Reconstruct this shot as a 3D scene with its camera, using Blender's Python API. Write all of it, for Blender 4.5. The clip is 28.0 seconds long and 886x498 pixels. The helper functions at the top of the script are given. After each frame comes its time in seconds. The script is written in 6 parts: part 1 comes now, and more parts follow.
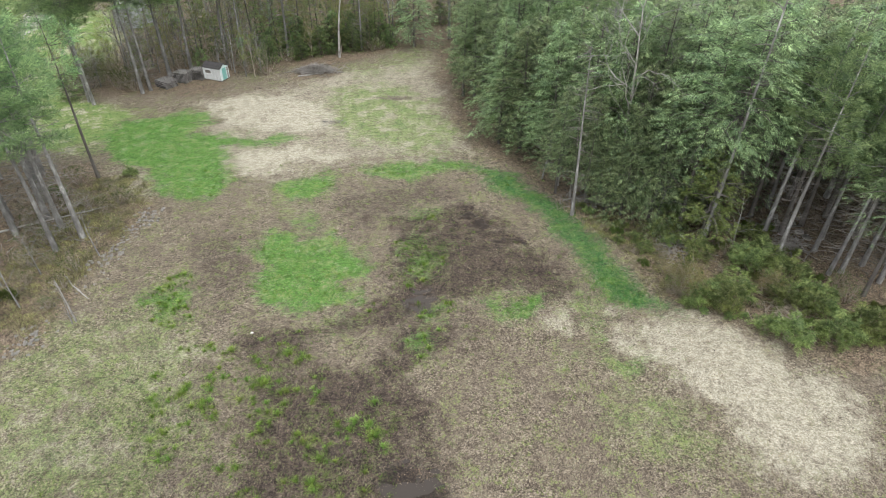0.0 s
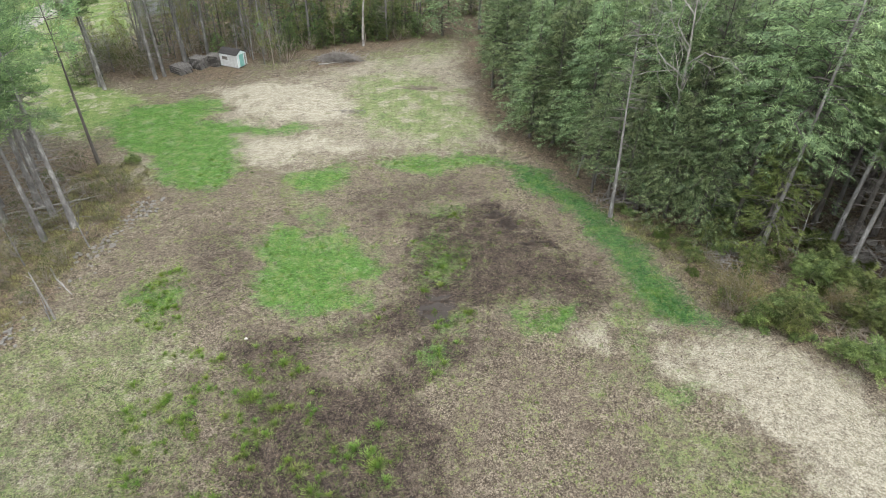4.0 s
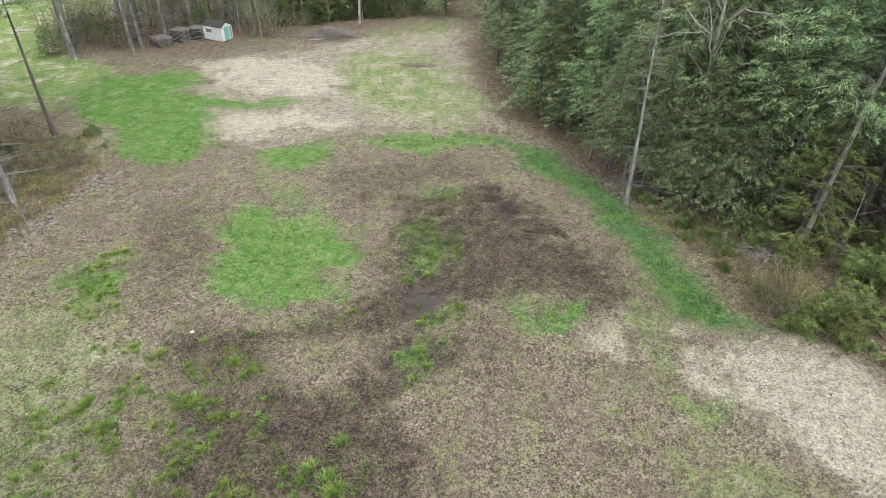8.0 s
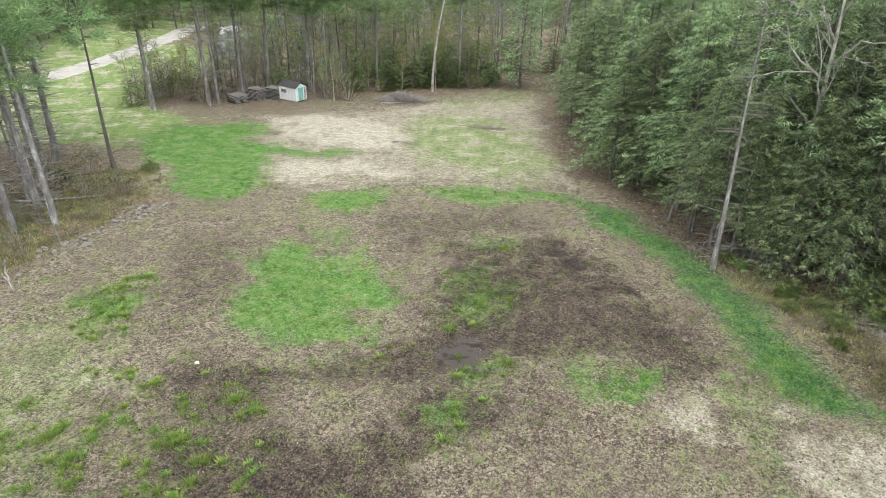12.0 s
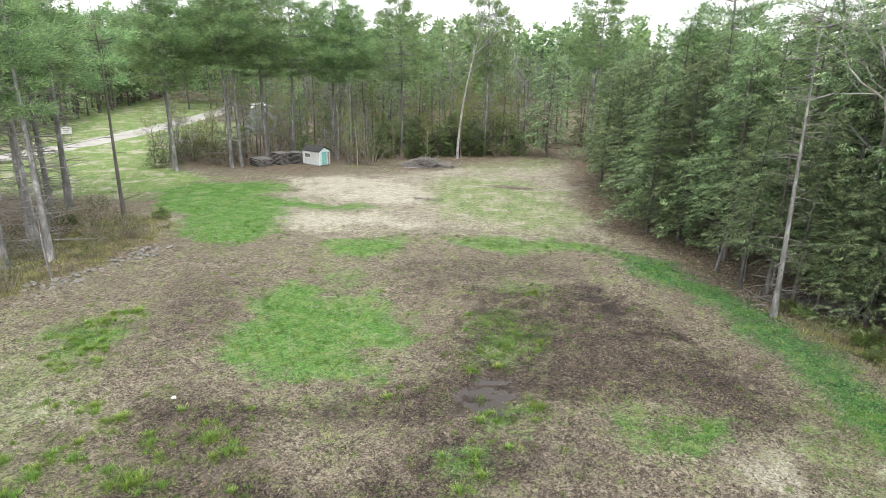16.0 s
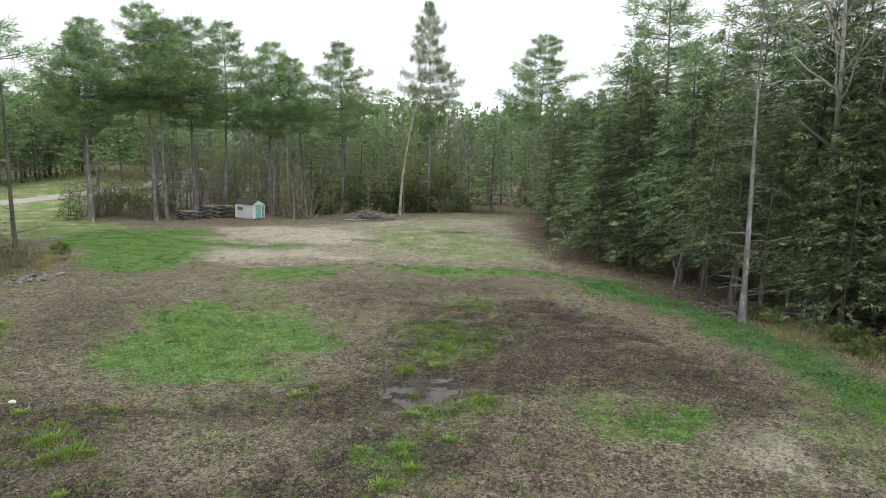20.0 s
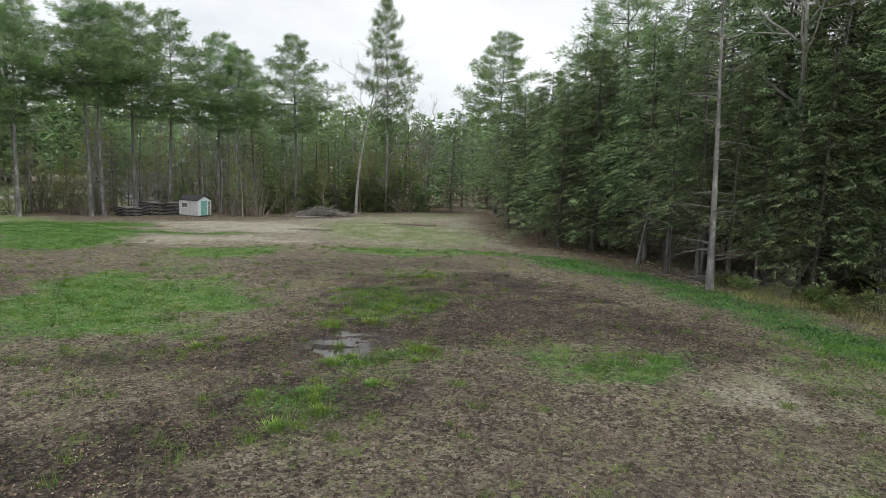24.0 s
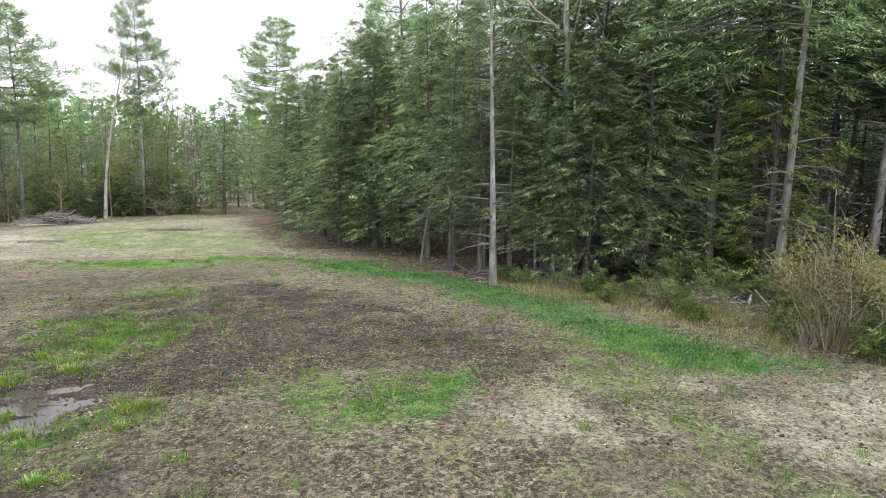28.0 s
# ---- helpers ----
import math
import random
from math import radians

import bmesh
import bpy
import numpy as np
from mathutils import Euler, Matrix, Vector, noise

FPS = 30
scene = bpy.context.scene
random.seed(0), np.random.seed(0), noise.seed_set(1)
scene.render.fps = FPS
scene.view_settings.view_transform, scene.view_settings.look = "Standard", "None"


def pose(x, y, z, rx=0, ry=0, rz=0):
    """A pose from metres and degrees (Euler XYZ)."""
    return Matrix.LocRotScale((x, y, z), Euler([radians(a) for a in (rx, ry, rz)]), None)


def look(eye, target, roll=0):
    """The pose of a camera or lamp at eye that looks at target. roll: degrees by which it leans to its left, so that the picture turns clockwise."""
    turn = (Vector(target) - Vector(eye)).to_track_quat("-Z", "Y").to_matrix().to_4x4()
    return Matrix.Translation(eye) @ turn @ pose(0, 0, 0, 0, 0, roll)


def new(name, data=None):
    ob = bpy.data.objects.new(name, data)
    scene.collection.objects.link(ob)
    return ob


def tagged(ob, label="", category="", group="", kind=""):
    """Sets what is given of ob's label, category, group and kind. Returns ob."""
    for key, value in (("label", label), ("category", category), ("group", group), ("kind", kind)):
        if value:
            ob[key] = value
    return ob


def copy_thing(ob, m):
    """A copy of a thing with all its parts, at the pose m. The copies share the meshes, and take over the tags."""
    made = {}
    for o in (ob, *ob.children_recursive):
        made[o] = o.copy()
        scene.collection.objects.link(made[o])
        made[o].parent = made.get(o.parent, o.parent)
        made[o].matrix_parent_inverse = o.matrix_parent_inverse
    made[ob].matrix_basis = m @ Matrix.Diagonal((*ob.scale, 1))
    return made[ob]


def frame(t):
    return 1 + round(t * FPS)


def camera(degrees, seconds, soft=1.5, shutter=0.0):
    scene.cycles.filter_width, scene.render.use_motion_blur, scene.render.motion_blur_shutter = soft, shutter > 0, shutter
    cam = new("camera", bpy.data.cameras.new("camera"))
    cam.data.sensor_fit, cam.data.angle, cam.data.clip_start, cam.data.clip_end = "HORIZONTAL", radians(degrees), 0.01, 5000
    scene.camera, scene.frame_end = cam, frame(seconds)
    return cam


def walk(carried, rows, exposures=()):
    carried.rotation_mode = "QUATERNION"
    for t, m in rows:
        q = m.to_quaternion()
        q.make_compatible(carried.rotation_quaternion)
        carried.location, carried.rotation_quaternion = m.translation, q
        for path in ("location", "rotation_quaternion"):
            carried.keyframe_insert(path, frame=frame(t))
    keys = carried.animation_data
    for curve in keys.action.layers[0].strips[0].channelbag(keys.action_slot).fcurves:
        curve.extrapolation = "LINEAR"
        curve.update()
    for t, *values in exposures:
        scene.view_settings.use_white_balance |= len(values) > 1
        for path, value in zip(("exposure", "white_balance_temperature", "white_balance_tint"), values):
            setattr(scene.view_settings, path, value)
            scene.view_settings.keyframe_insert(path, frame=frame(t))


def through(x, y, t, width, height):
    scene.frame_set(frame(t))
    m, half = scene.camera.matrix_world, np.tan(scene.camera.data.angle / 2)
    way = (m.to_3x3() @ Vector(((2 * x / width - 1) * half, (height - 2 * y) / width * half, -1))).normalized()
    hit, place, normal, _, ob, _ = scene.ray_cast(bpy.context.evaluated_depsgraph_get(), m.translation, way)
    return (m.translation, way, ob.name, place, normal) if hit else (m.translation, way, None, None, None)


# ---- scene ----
cam = camera(71.44, 28.0, 0.5)
ROWS = [
    (0, 0.52, 1.91, 30.98, -0.46, -35.88, 0.53),
    (0.5, 0.55, 2.35, 30.77, -0.47, -35.86, 0.48),
    (1, 0.55, 2.87, 30.56, -0.50, -35.86, 0.52),
    (1.5, 0.61, 3.46, 30.24, -0.53, -35.85, 0.48),
    (2, 0.65, 3.99, 29.84, -0.61, -35.82, 0.48),
    (2.5, 0.72, 4.59, 29.35, -0.34, -35.81, 0.38),
    (3, 0.70, 5.11, 28.79, 1.92, -35.75, 0.39),
    (3.5, 0.80, 5.69, 28.26, 2.43, -35.72, 0.31),
    (5.5, 1.03, 8.14, 26.06, 2.96, -35.57, 0.98),
    (6, 1.14, 8.70, 25.55, 3.01, -35.60, 1.10),
    (6.5, 1.33, 9.23, 24.94, 3.10, -35.54, 1.14),
    (7, 1.48, 9.80, 24.34, 3.14, -35.55, 1.17),
    (7.5, 1.58, 10.32, 23.72, 3.08, -35.48, 1.28),
    (8, 1.75, 10.89, 23.11, 3.11, -35.47, 1.35),
    (8.5, 1.98, 11.40, 22.50, 3.28, -35.02, 1.31),
    (9, 2.10, 11.90, 21.91, 3.41, -33.84, 1.47),
    (9.5, 2.26, 12.22, 21.34, 3.51, -32.62, 1.38),
    (10, 2.36, 12.52, 20.72, 4.23, -31.42, 1.45),
    (10.5, 2.46, 12.86, 20.07, 5.67, -30.26, 1.45),
    (11, 2.48, 13.12, 19.37, 7.29, -29.10, 1.48),
    (11.5, 2.51, 13.40, 18.67, 9.18, -27.93, 1.48),
    (12, 2.56, 13.59, 18.05, 10.63, -26.79, 1.50),
    (12.5, 2.59, 13.76, 17.55, 11.40, -25.80, 1.27),
    (14.5, 2.43, 14.85, 15.43, 12.92, -21.46, 1.17),
    (15, 2.40, 15.18, 14.80, 13.08, -20.33, 1.25),
    (15.5, 2.39, 15.50, 14.17, 13.24, -19.21, 1.26),
    (16, 2.40, 15.85, 13.56, 13.36, -18.08, 1.32),
    (16.5, 2.44, 16.16, 13.04, 13.37, -17.02, 1.27),
    (17, 2.45, 16.53, 12.47, 12.16, -15.86, 1.22),
    (17.5, 2.43, 16.92, 11.84, 11.73, -14.71, 1.33),
    (18, 2.44, 17.33, 11.03, 11.55, -13.59, 1.40),
    (18.5, 2.52, 17.74, 10.17, 11.54, -12.48, 1.37),
    (19, 2.56, 18.15, 9.36, 10.92, -11.36, 1.41),
    (19.5, 2.61, 18.45, 8.66, 9.59, -10.24, 1.53),
    (20, 2.70, 18.71, 8.01, 8.79, -9.16, 1.57),
    (20.5, 2.77, 18.96, 7.37, 8.08, -8.08, 1.62),
    (21, 2.87, 19.17, 6.97, 7.33, -6.96, 1.62),
    (21.5, 3.00, 19.40, 6.52, 6.97, -5.24, 1.70),
    (23.5, 3.31, 20.71, 5.05, 6.23, -6.07, 1.79),
    (24, 3.42, 21.22, 4.86, 5.70, -6.93, 1.80),
    (24.5, 3.48, 21.79, 4.71, 1.56, -6.81, 1.77),
    (25, 3.62, 22.35, 4.59, -3.56, -6.66, 1.58),
    (25.5, 3.98, 23.04, 4.57, -8.28, -6.64, 1.24),
    (26, 4.10, 23.46, 4.52, -12.53, -6.65, 1.04),
    (26.5, 4.26, 23.84, 4.42, -16.27, -6.62, 0.95),
    (27, 4.39, 24.20, 4.36, -18.88, -6.64, 0.82),
    (27.5, 4.41, 24.44, 4.43, -18.86, -6.72, 0.81),
    (28, 4.46, 24.65, 4.74, -13.47, -6.79, 0.91),
]
EXPOSURES = [(0.0, 0.72), (9.0, 0.85), (15.0, 1.0), (17.0, 0.85), (18.5, 0.6), (20.0, 0.30), (21.0, 0.05), (22.0, -0.05), (24.0, 0.0), (25.0, 0.22), (26.0, 0.55), (27.0, 0.85), (28.0, 0.92)]
walk(cam, [(t, pose(x, y, z, 90 + pitch, 0, yaw) @ pose(0, 0, 0, 0, 0, roll)) for t, x, y, z, yaw, pitch, roll in ROWS], EXPOSURES)

# ---- sky and sun: a bright overcast day ----
world = bpy.data.worlds.new("overcast_sky")
scene.world = world
world.use_nodes = True
wn, wl = world.node_tree.nodes, world.node_tree.links
wn.clear()
w_out = wn.new("ShaderNodeOutputWorld")
w_bg = wn.new("ShaderNodeBackground")
w_sky = wn.new("ShaderNodeTexSky")
w_sky.sky_type = 'NISHITA'
w_sky.sun_disc = False
w_sky.sun_elevation = radians(52)
w_sky.sun_rotation = radians(200)
w_scale = wn.new("ShaderNodeMix")
w_scale.data_type = 'RGBA'
w_coord = wn.new("ShaderNodeTexCoord")
w_noise = wn.new("ShaderNodeTexNoise")
w_noise.inputs["Scale"].default_value = 3.2
w_noise.inputs["Detail"].default_value = 6.0
w_ramp = wn.new("ShaderNodeValToRGB")
w_ramp.color_ramp.elements[0].position = 0.32
w_ramp.color_ramp.elements[0].color = (0.90, 0.93, 0.97, 1)
w_ramp.color_ramp.elements[1].position = 0.62
w_ramp.color_ramp.elements[1].color = (1.16, 1.17, 1.18, 1)
w_dim = wn.new("ShaderNodeVectorMath")
w_dim.operation = 'SCALE'
w_dim.inputs["Scale"].default_value = 0.10
w_map = wn.new("ShaderNodeMapping")
w_map.inputs["Scale"].default_value = (1.0, 1.0, 2.6)
wl.new(w_coord.outputs["Generated"], w_map.inputs["Vector"])
wl.new(w_map.outputs["Vector"], w_noise.inputs["Vector"])
wl.new(w_noise.outputs["Fac"], w_ramp.inputs["Fac"])
wl.new(w_sky.outputs["Color"], w_dim.inputs[0])
w_scale.inputs["Factor"].default_value = 0.86
wl.new(w_dim.outputs["Vector"], w_scale.inputs["A"])
wl.new(w_ramp.outputs["Color"], w_scale.inputs["B"])
wl.new(w_scale.outputs["Result"], w_bg.inputs["Color"])
w_bg.inputs["Strength"].default_value = 1.0
wl.new(w_bg.outputs["Background"], w_out.inputs["Surface"])

sun_data = bpy.data.lights.new("sun", 'SUN')
sun_data.energy = 0.9
sun_data.angle = radians(25)
sun_data.color = (1.0, 0.97, 0.92)
sun = new("sun", sun_data)
sun.matrix_world = look((0, 0, 60), (-14, 30, 0))


# ---- materials ----
def material(name):
    m = bpy.data.materials.new(name)
    m.use_nodes = True
    nt = m.node_tree
    bsdf = nt.nodes["Principled BSDF"]
    return m, nt, nt.nodes, nt.links, bsdf


def noise_node(nt, scale, detail=4.0, rough=0.6, vec=None):
    n = nt.nodes.new("ShaderNodeTexNoise")
    n.inputs["Scale"].default_value = scale
    n.inputs["Detail"].default_value = detail
    n.inputs["Roughness"].default_value = rough
    if vec is not None:
        nt.links.new(vec, n.inputs["Vector"])
    return n.outputs["Fac"]


def ramp_node(nt, fac, stops):
    r = nt.nodes.new("ShaderNodeValToRGB")
    els = r.color_ramp.elements
    while len(els) < len(stops):
        els.new(0.5)
    for e, (p, c) in zip(els, stops):
        e.position, e.color = p, (*c, 1)
    nt.links.new(fac, r.inputs["Fac"])
    return r.outputs["Color"]


def mix_node(nt, fac, a, b, blend='MIX'):
    m = nt.nodes.new("ShaderNodeMix")
    m.data_type = 'RGBA'
    m.blend_type = blend
    for sock, v in (("Factor", fac), ("A", a), ("B", b)):
        if isinstance(v, tuple):
            m.inputs[sock].default_value = (*v, 1)
        elif isinstance(v, (int, float)):
            m.inputs[sock].default_value = v
        else:
            nt.links.new(v, m.inputs[sock])
    return m.outputs["Result"]


def math_node(nt, op, a, b=0.0, clamp=False):
    m = nt.nodes.new("ShaderNodeMath")
    m.operation = op
    m.use_clamp = clamp
    for k, v in enumerate((a, b)):
        if isinstance(v, (int, float)):
            m.inputs[k].default_value = v
        else:
            nt.links.new(v, m.inputs[k])
    return m.outputs[0]


def step_node(nt, v, lo, hi):
    m = nt.nodes.new("ShaderNodeMapRange")
    m.interpolation_type = 'SMOOTHSTEP'
    m.inputs["From Min"].default_value = lo
    m.inputs["From Max"].default_value = hi
    nt.links.new(v, m.inputs["Value"])
    return m.outputs["Result"]


def bump_node(nt, height, strength, distance, bsdf):
    b = nt.nodes.new("ShaderNodeBump")
    b.inputs["Strength"].default_value = strength
    b.inputs["Distance"].default_value = distance
    nt.links.new(height, b.inputs["Height"])
    nt.links.new(b.outputs["Normal"], bsdf.inputs["Normal"])


def world_pos(nt):
    return nt.nodes.new("ShaderNodeNewGeometry").outputs["Position"]


def own_pos(nt):
    return nt.nodes.new("ShaderNodeTexCoord").outputs["Object"]


def surface(name, stops, scale, rough=0.9, fine=None, bump=0.4, bump_scale=None, stretch=None, metal=0.0, dist=0.02):
    """A weathered surface: a coarse colour noise, a finer speckle over it, and relief."""
    m, nt, ns, ls, bsdf = material(name)
    vec = own_pos(nt)
    if stretch:
        mp = ns.new("ShaderNodeMapping")
        mp.inputs["Scale"].default_value = stretch
        ls.new(vec, mp.inputs["Vector"])
        vec = mp.outputs["Vector"]
    col = ramp_node(nt, noise_node(nt, scale, 6, 0.65, vec), stops)
    f = noise_node(nt, fine or scale * 7, 4, 0.7, vec)
    col = mix_node(nt, 0.55, col, ramp_node(nt, f, [(0.3, (0.55, 0.55, 0.55)), (0.7, (1.35, 1.35, 1.35))]), 'MULTIPLY')
    info = ns.new("ShaderNodeObjectInfo")
    v = math_node(nt, 'ADD', math_node(nt, 'MULTIPLY', info.outputs["Random"], 0.35), 0.82)
    hsv = ns.new("ShaderNodeHueSaturation")
    ls.new(v, hsv.inputs["Value"])
    ls.new(col, hsv.inputs["Color"])
    ls.new(hsv.outputs["Color"], bsdf.inputs["Base Color"])
    bsdf.inputs["Roughness"].default_value = rough
    bsdf.inputs["Metallic"].default_value = metal
    bump_node(nt, noise_node(nt, bump_scale or scale * 5, 5, 0.7, vec), bump, dist, bsdf)
    return m


def leafy(name, dark, light, rough=0.6, through=0.25, spread=0.25):
    """Leaves and needles: every leaflet takes its own tone, every plant its own too; some light passes through."""
    m, nt, ns, ls, bsdf = material(name)
    geo = ns.new("ShaderNodeNewGeometry")
    info = ns.new("ShaderNodeObjectInfo")
    col = mix_node(nt, geo.outputs["Random Per Island"], dark, light)
    hsv = ns.new("ShaderNodeHueSaturation")
    ls.new(math_node(nt, 'ADD', math_node(nt, 'MULTIPLY', info.outputs["Random"], 2 * spread), 1.0 - spread), hsv.inputs["Value"])
    ls.new(math_node(nt, 'ADD', math_node(nt, 'MULTIPLY', info.outputs["Random"], 0.04), 0.48), hsv.inputs["Hue"])
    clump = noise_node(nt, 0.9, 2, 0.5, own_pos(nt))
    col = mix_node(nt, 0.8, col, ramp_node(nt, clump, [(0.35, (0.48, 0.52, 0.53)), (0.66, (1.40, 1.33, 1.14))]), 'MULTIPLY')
    ls.new(col, hsv.inputs["Color"])
    ls.new(hsv.outputs["Color"], bsdf.inputs["Base Color"])
    bsdf.inputs["Roughness"].default_value = rough
    bsdf.inputs["Specular IOR Level"].default_value = 0.15
    tr = ns.new("ShaderNodeBsdfTranslucent")
    ls.new(hsv.outputs["Color"], tr.inputs["Color"])
    ms = ns.new("ShaderNodeMixShader")
    ms.inputs["Fac"].default_value = through
    out = ns["Material Output"]
    ls.new(bsdf.outputs["BSDF"], ms.inputs[1])
    ls.new(tr.outputs["BSDF"], ms.inputs[2])
    ls.new(ms.outputs["Shader"], out.inputs["Surface"])
    return m


BARK = surface("bark", [(0.3, (0.070, 0.062, 0.055)), (0.55, (0.145, 0.132, 0.119)), (0.75, (0.25, 0.235, 0.217))], 3.0, stretch=(1, 1, 0.25), bump=0.8)
BARK_PALE = surface("lichened_bark", [(0.3, (0.11, 0.105, 0.10)), (0.52, (0.235, 0.228, 0.22)), (0.66, (0.50, 0.495, 0.48))], 2.2, stretch=(1, 1, 0.35), bump=0.7)
BARK_BIRCH = surface("birch_bark", [(0.3, (0.14, 0.12, 0.11)), (0.45, (0.32, 0.305, 0.285)), (0.7, (0.52, 0.50, 0.475))], 2.0, stretch=(1, 1, 0.8), bump=0.4)
DEADWOOD = surface("dead_wood", [(0.3, (0.14, 0.127, 0.115)), (0.6, (0.29, 0.27, 0.25)), (0.8, (0.46, 0.44, 0.42))], 2.5, stretch=(1, 1, 0.3), bump=0.5)
TWIG = surface("twigs", [(0.3, (0.23, 0.19, 0.155)), (0.6, (0.40, 0.34, 0.285)), (0.8, (0.54, 0.49, 0.43))], 1.5, bump=0.2)
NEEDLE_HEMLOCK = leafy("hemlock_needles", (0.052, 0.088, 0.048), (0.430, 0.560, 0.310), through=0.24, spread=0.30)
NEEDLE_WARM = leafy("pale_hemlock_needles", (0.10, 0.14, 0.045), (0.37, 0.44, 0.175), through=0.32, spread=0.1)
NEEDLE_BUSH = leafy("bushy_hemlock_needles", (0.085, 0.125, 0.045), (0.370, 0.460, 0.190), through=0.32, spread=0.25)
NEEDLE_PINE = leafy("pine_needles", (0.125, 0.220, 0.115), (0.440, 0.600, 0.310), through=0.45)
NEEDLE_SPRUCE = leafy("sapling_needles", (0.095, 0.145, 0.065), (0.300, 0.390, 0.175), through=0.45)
LEAF_BUD = leafy("budding_leaves", (0.16, 0.20, 0.06), (0.34, 0.36, 0.14), through=0.4)
LEAF_SHRUB = leafy("shrub_leaves", (0.20, 0.20, 0.085), (0.50, 0.47, 0.26), through=0.4)
LEAF_UNDER = leafy("undergrowth_leaves", (0.07, 0.11, 0.03), (0.17, 0.21, 0.07), through=0.3)
GRASS_BLADE = leafy("grass_blades", (0.060, 0.155, 0.030), (0.205, 0.38, 0.085), through=0.3, spread=0.1)
RUSH_BLADE = leafy("rush_blades", (0.13, 0.235, 0.05), (0.40, 0.56, 0.15), through=0.3, spread=0.1)
DRY_BLADE = leafy("dry_grass", (0.22, 0.18, 0.13), (0.62, 0.56, 0.44), through=0.2, spread=0.1)
LEAF_DEAD = leafy("dead_leaves", (0.05, 0.038, 0.028), (0.52, 0.44, 0.34), through=0.05, spread=0.1)
STONE = surface("field_stone", [(0.3, (0.15, 0.14, 0.125)), (0.55, (0.27, 0.255, 0.23)), (0.75, (0.42, 0.405, 0.37))], 3.0, bump=0.6)
STONE_WHITE = surface("white_stone", [(0.3, (0.55, 0.53, 0.48)), (0.7, (0.75, 0.73, 0.68))], 6.0, bump=0.4)
PAINT = surface("weathered_white_paint", [(0.28, (0.50, 0.50, 0.48)), (0.45, (0.74, 0.76, 0.77)), (0.7, (0.83, 0.86, 0.87))], 2.0, rough=0.6, bump=0.2)
PAINT_BLUISH = surface("weathered_bluish_paint", [(0.28, (0.46, 0.52, 0.52)), (0.45, (0.62, 0.74, 0.74)), (0.7, (0.70, 0.82, 0.82))], 2.0, rough=0.6, bump=0.2)
TEAL = surface("teal_paint", [(0.3, (0.22, 0.52, 0.48)), (0.7, (0.32, 0.66, 0.60))], 2.0, rough=0.6, bump=0.2)
SHINGLE = surface("dark_shingles", [(0.3, (0.035, 0.033, 0.035)), (0.7, (0.09, 0.085, 0.085))], 6.0, bump=0.6)
PALLET = surface("grey_pallet_wood", [(0.3, (0.13, 0.12, 0.115)), (0.55, (0.28, 0.265, 0.25)), (0.75, (0.46, 0.445, 0.43))], 2.0, stretch=(0.4, 2, 2), bump=0.5)
# same wood darkened: the shade between stacked decks is painted into its colour
PALLET_SHADED = surface("shaded_pallet_wood", [(0.3, (0.03, 0.028, 0.026)), (0.55, (0.06, 0.056, 0.052)), (0.75, (0.11, 0.10, 0.095))], 2.0, stretch=(0.4, 2, 2), bump=0.5)
DARK_PANE = surface("dusty_window", [(0.3, (0.12, 0.11, 0.10)), (0.7, (0.25, 0.23, 0.21))], 3.0, rough=0.3, bump=0.1)
PLASTIC = surface("greenhouse_film", [(0.3, (0.30, 0.32, 0.34)), (0.7, (0.48, 0.50, 0.52))], 1.0, rough=0.5, bump=0.3)
WHITE_SHEET = surface("white_sheeting", [(0.3, (0.6, 0.6, 0.6)), (0.7, (0.8, 0.8, 0.8))], 1.5, rough=0.6, bump=0.3)
GRAVEL = surface("gravel", [(0.3, (0.40, 0.375, 0.34)), (0.6, (0.56, 0.53, 0.485)), (0.8, (0.68, 0.65, 0.60))], 0.6, fine=18, bump=0.5, bump_scale=20)

WATER, nt, ns, ls, bsdf = material("puddle_water")
bsdf.inputs["Base Color"].default_value = (0.055, 0.045, 0.038, 1)
bsdf.inputs["Roughness"].default_value = 0.07
bsdf.inputs["IOR"].default_value = 1.33
bump_node(nt, noise_node(nt, 3.0, 2, 0.5, world_pos(nt)), 0.06, 0.02, bsdf)


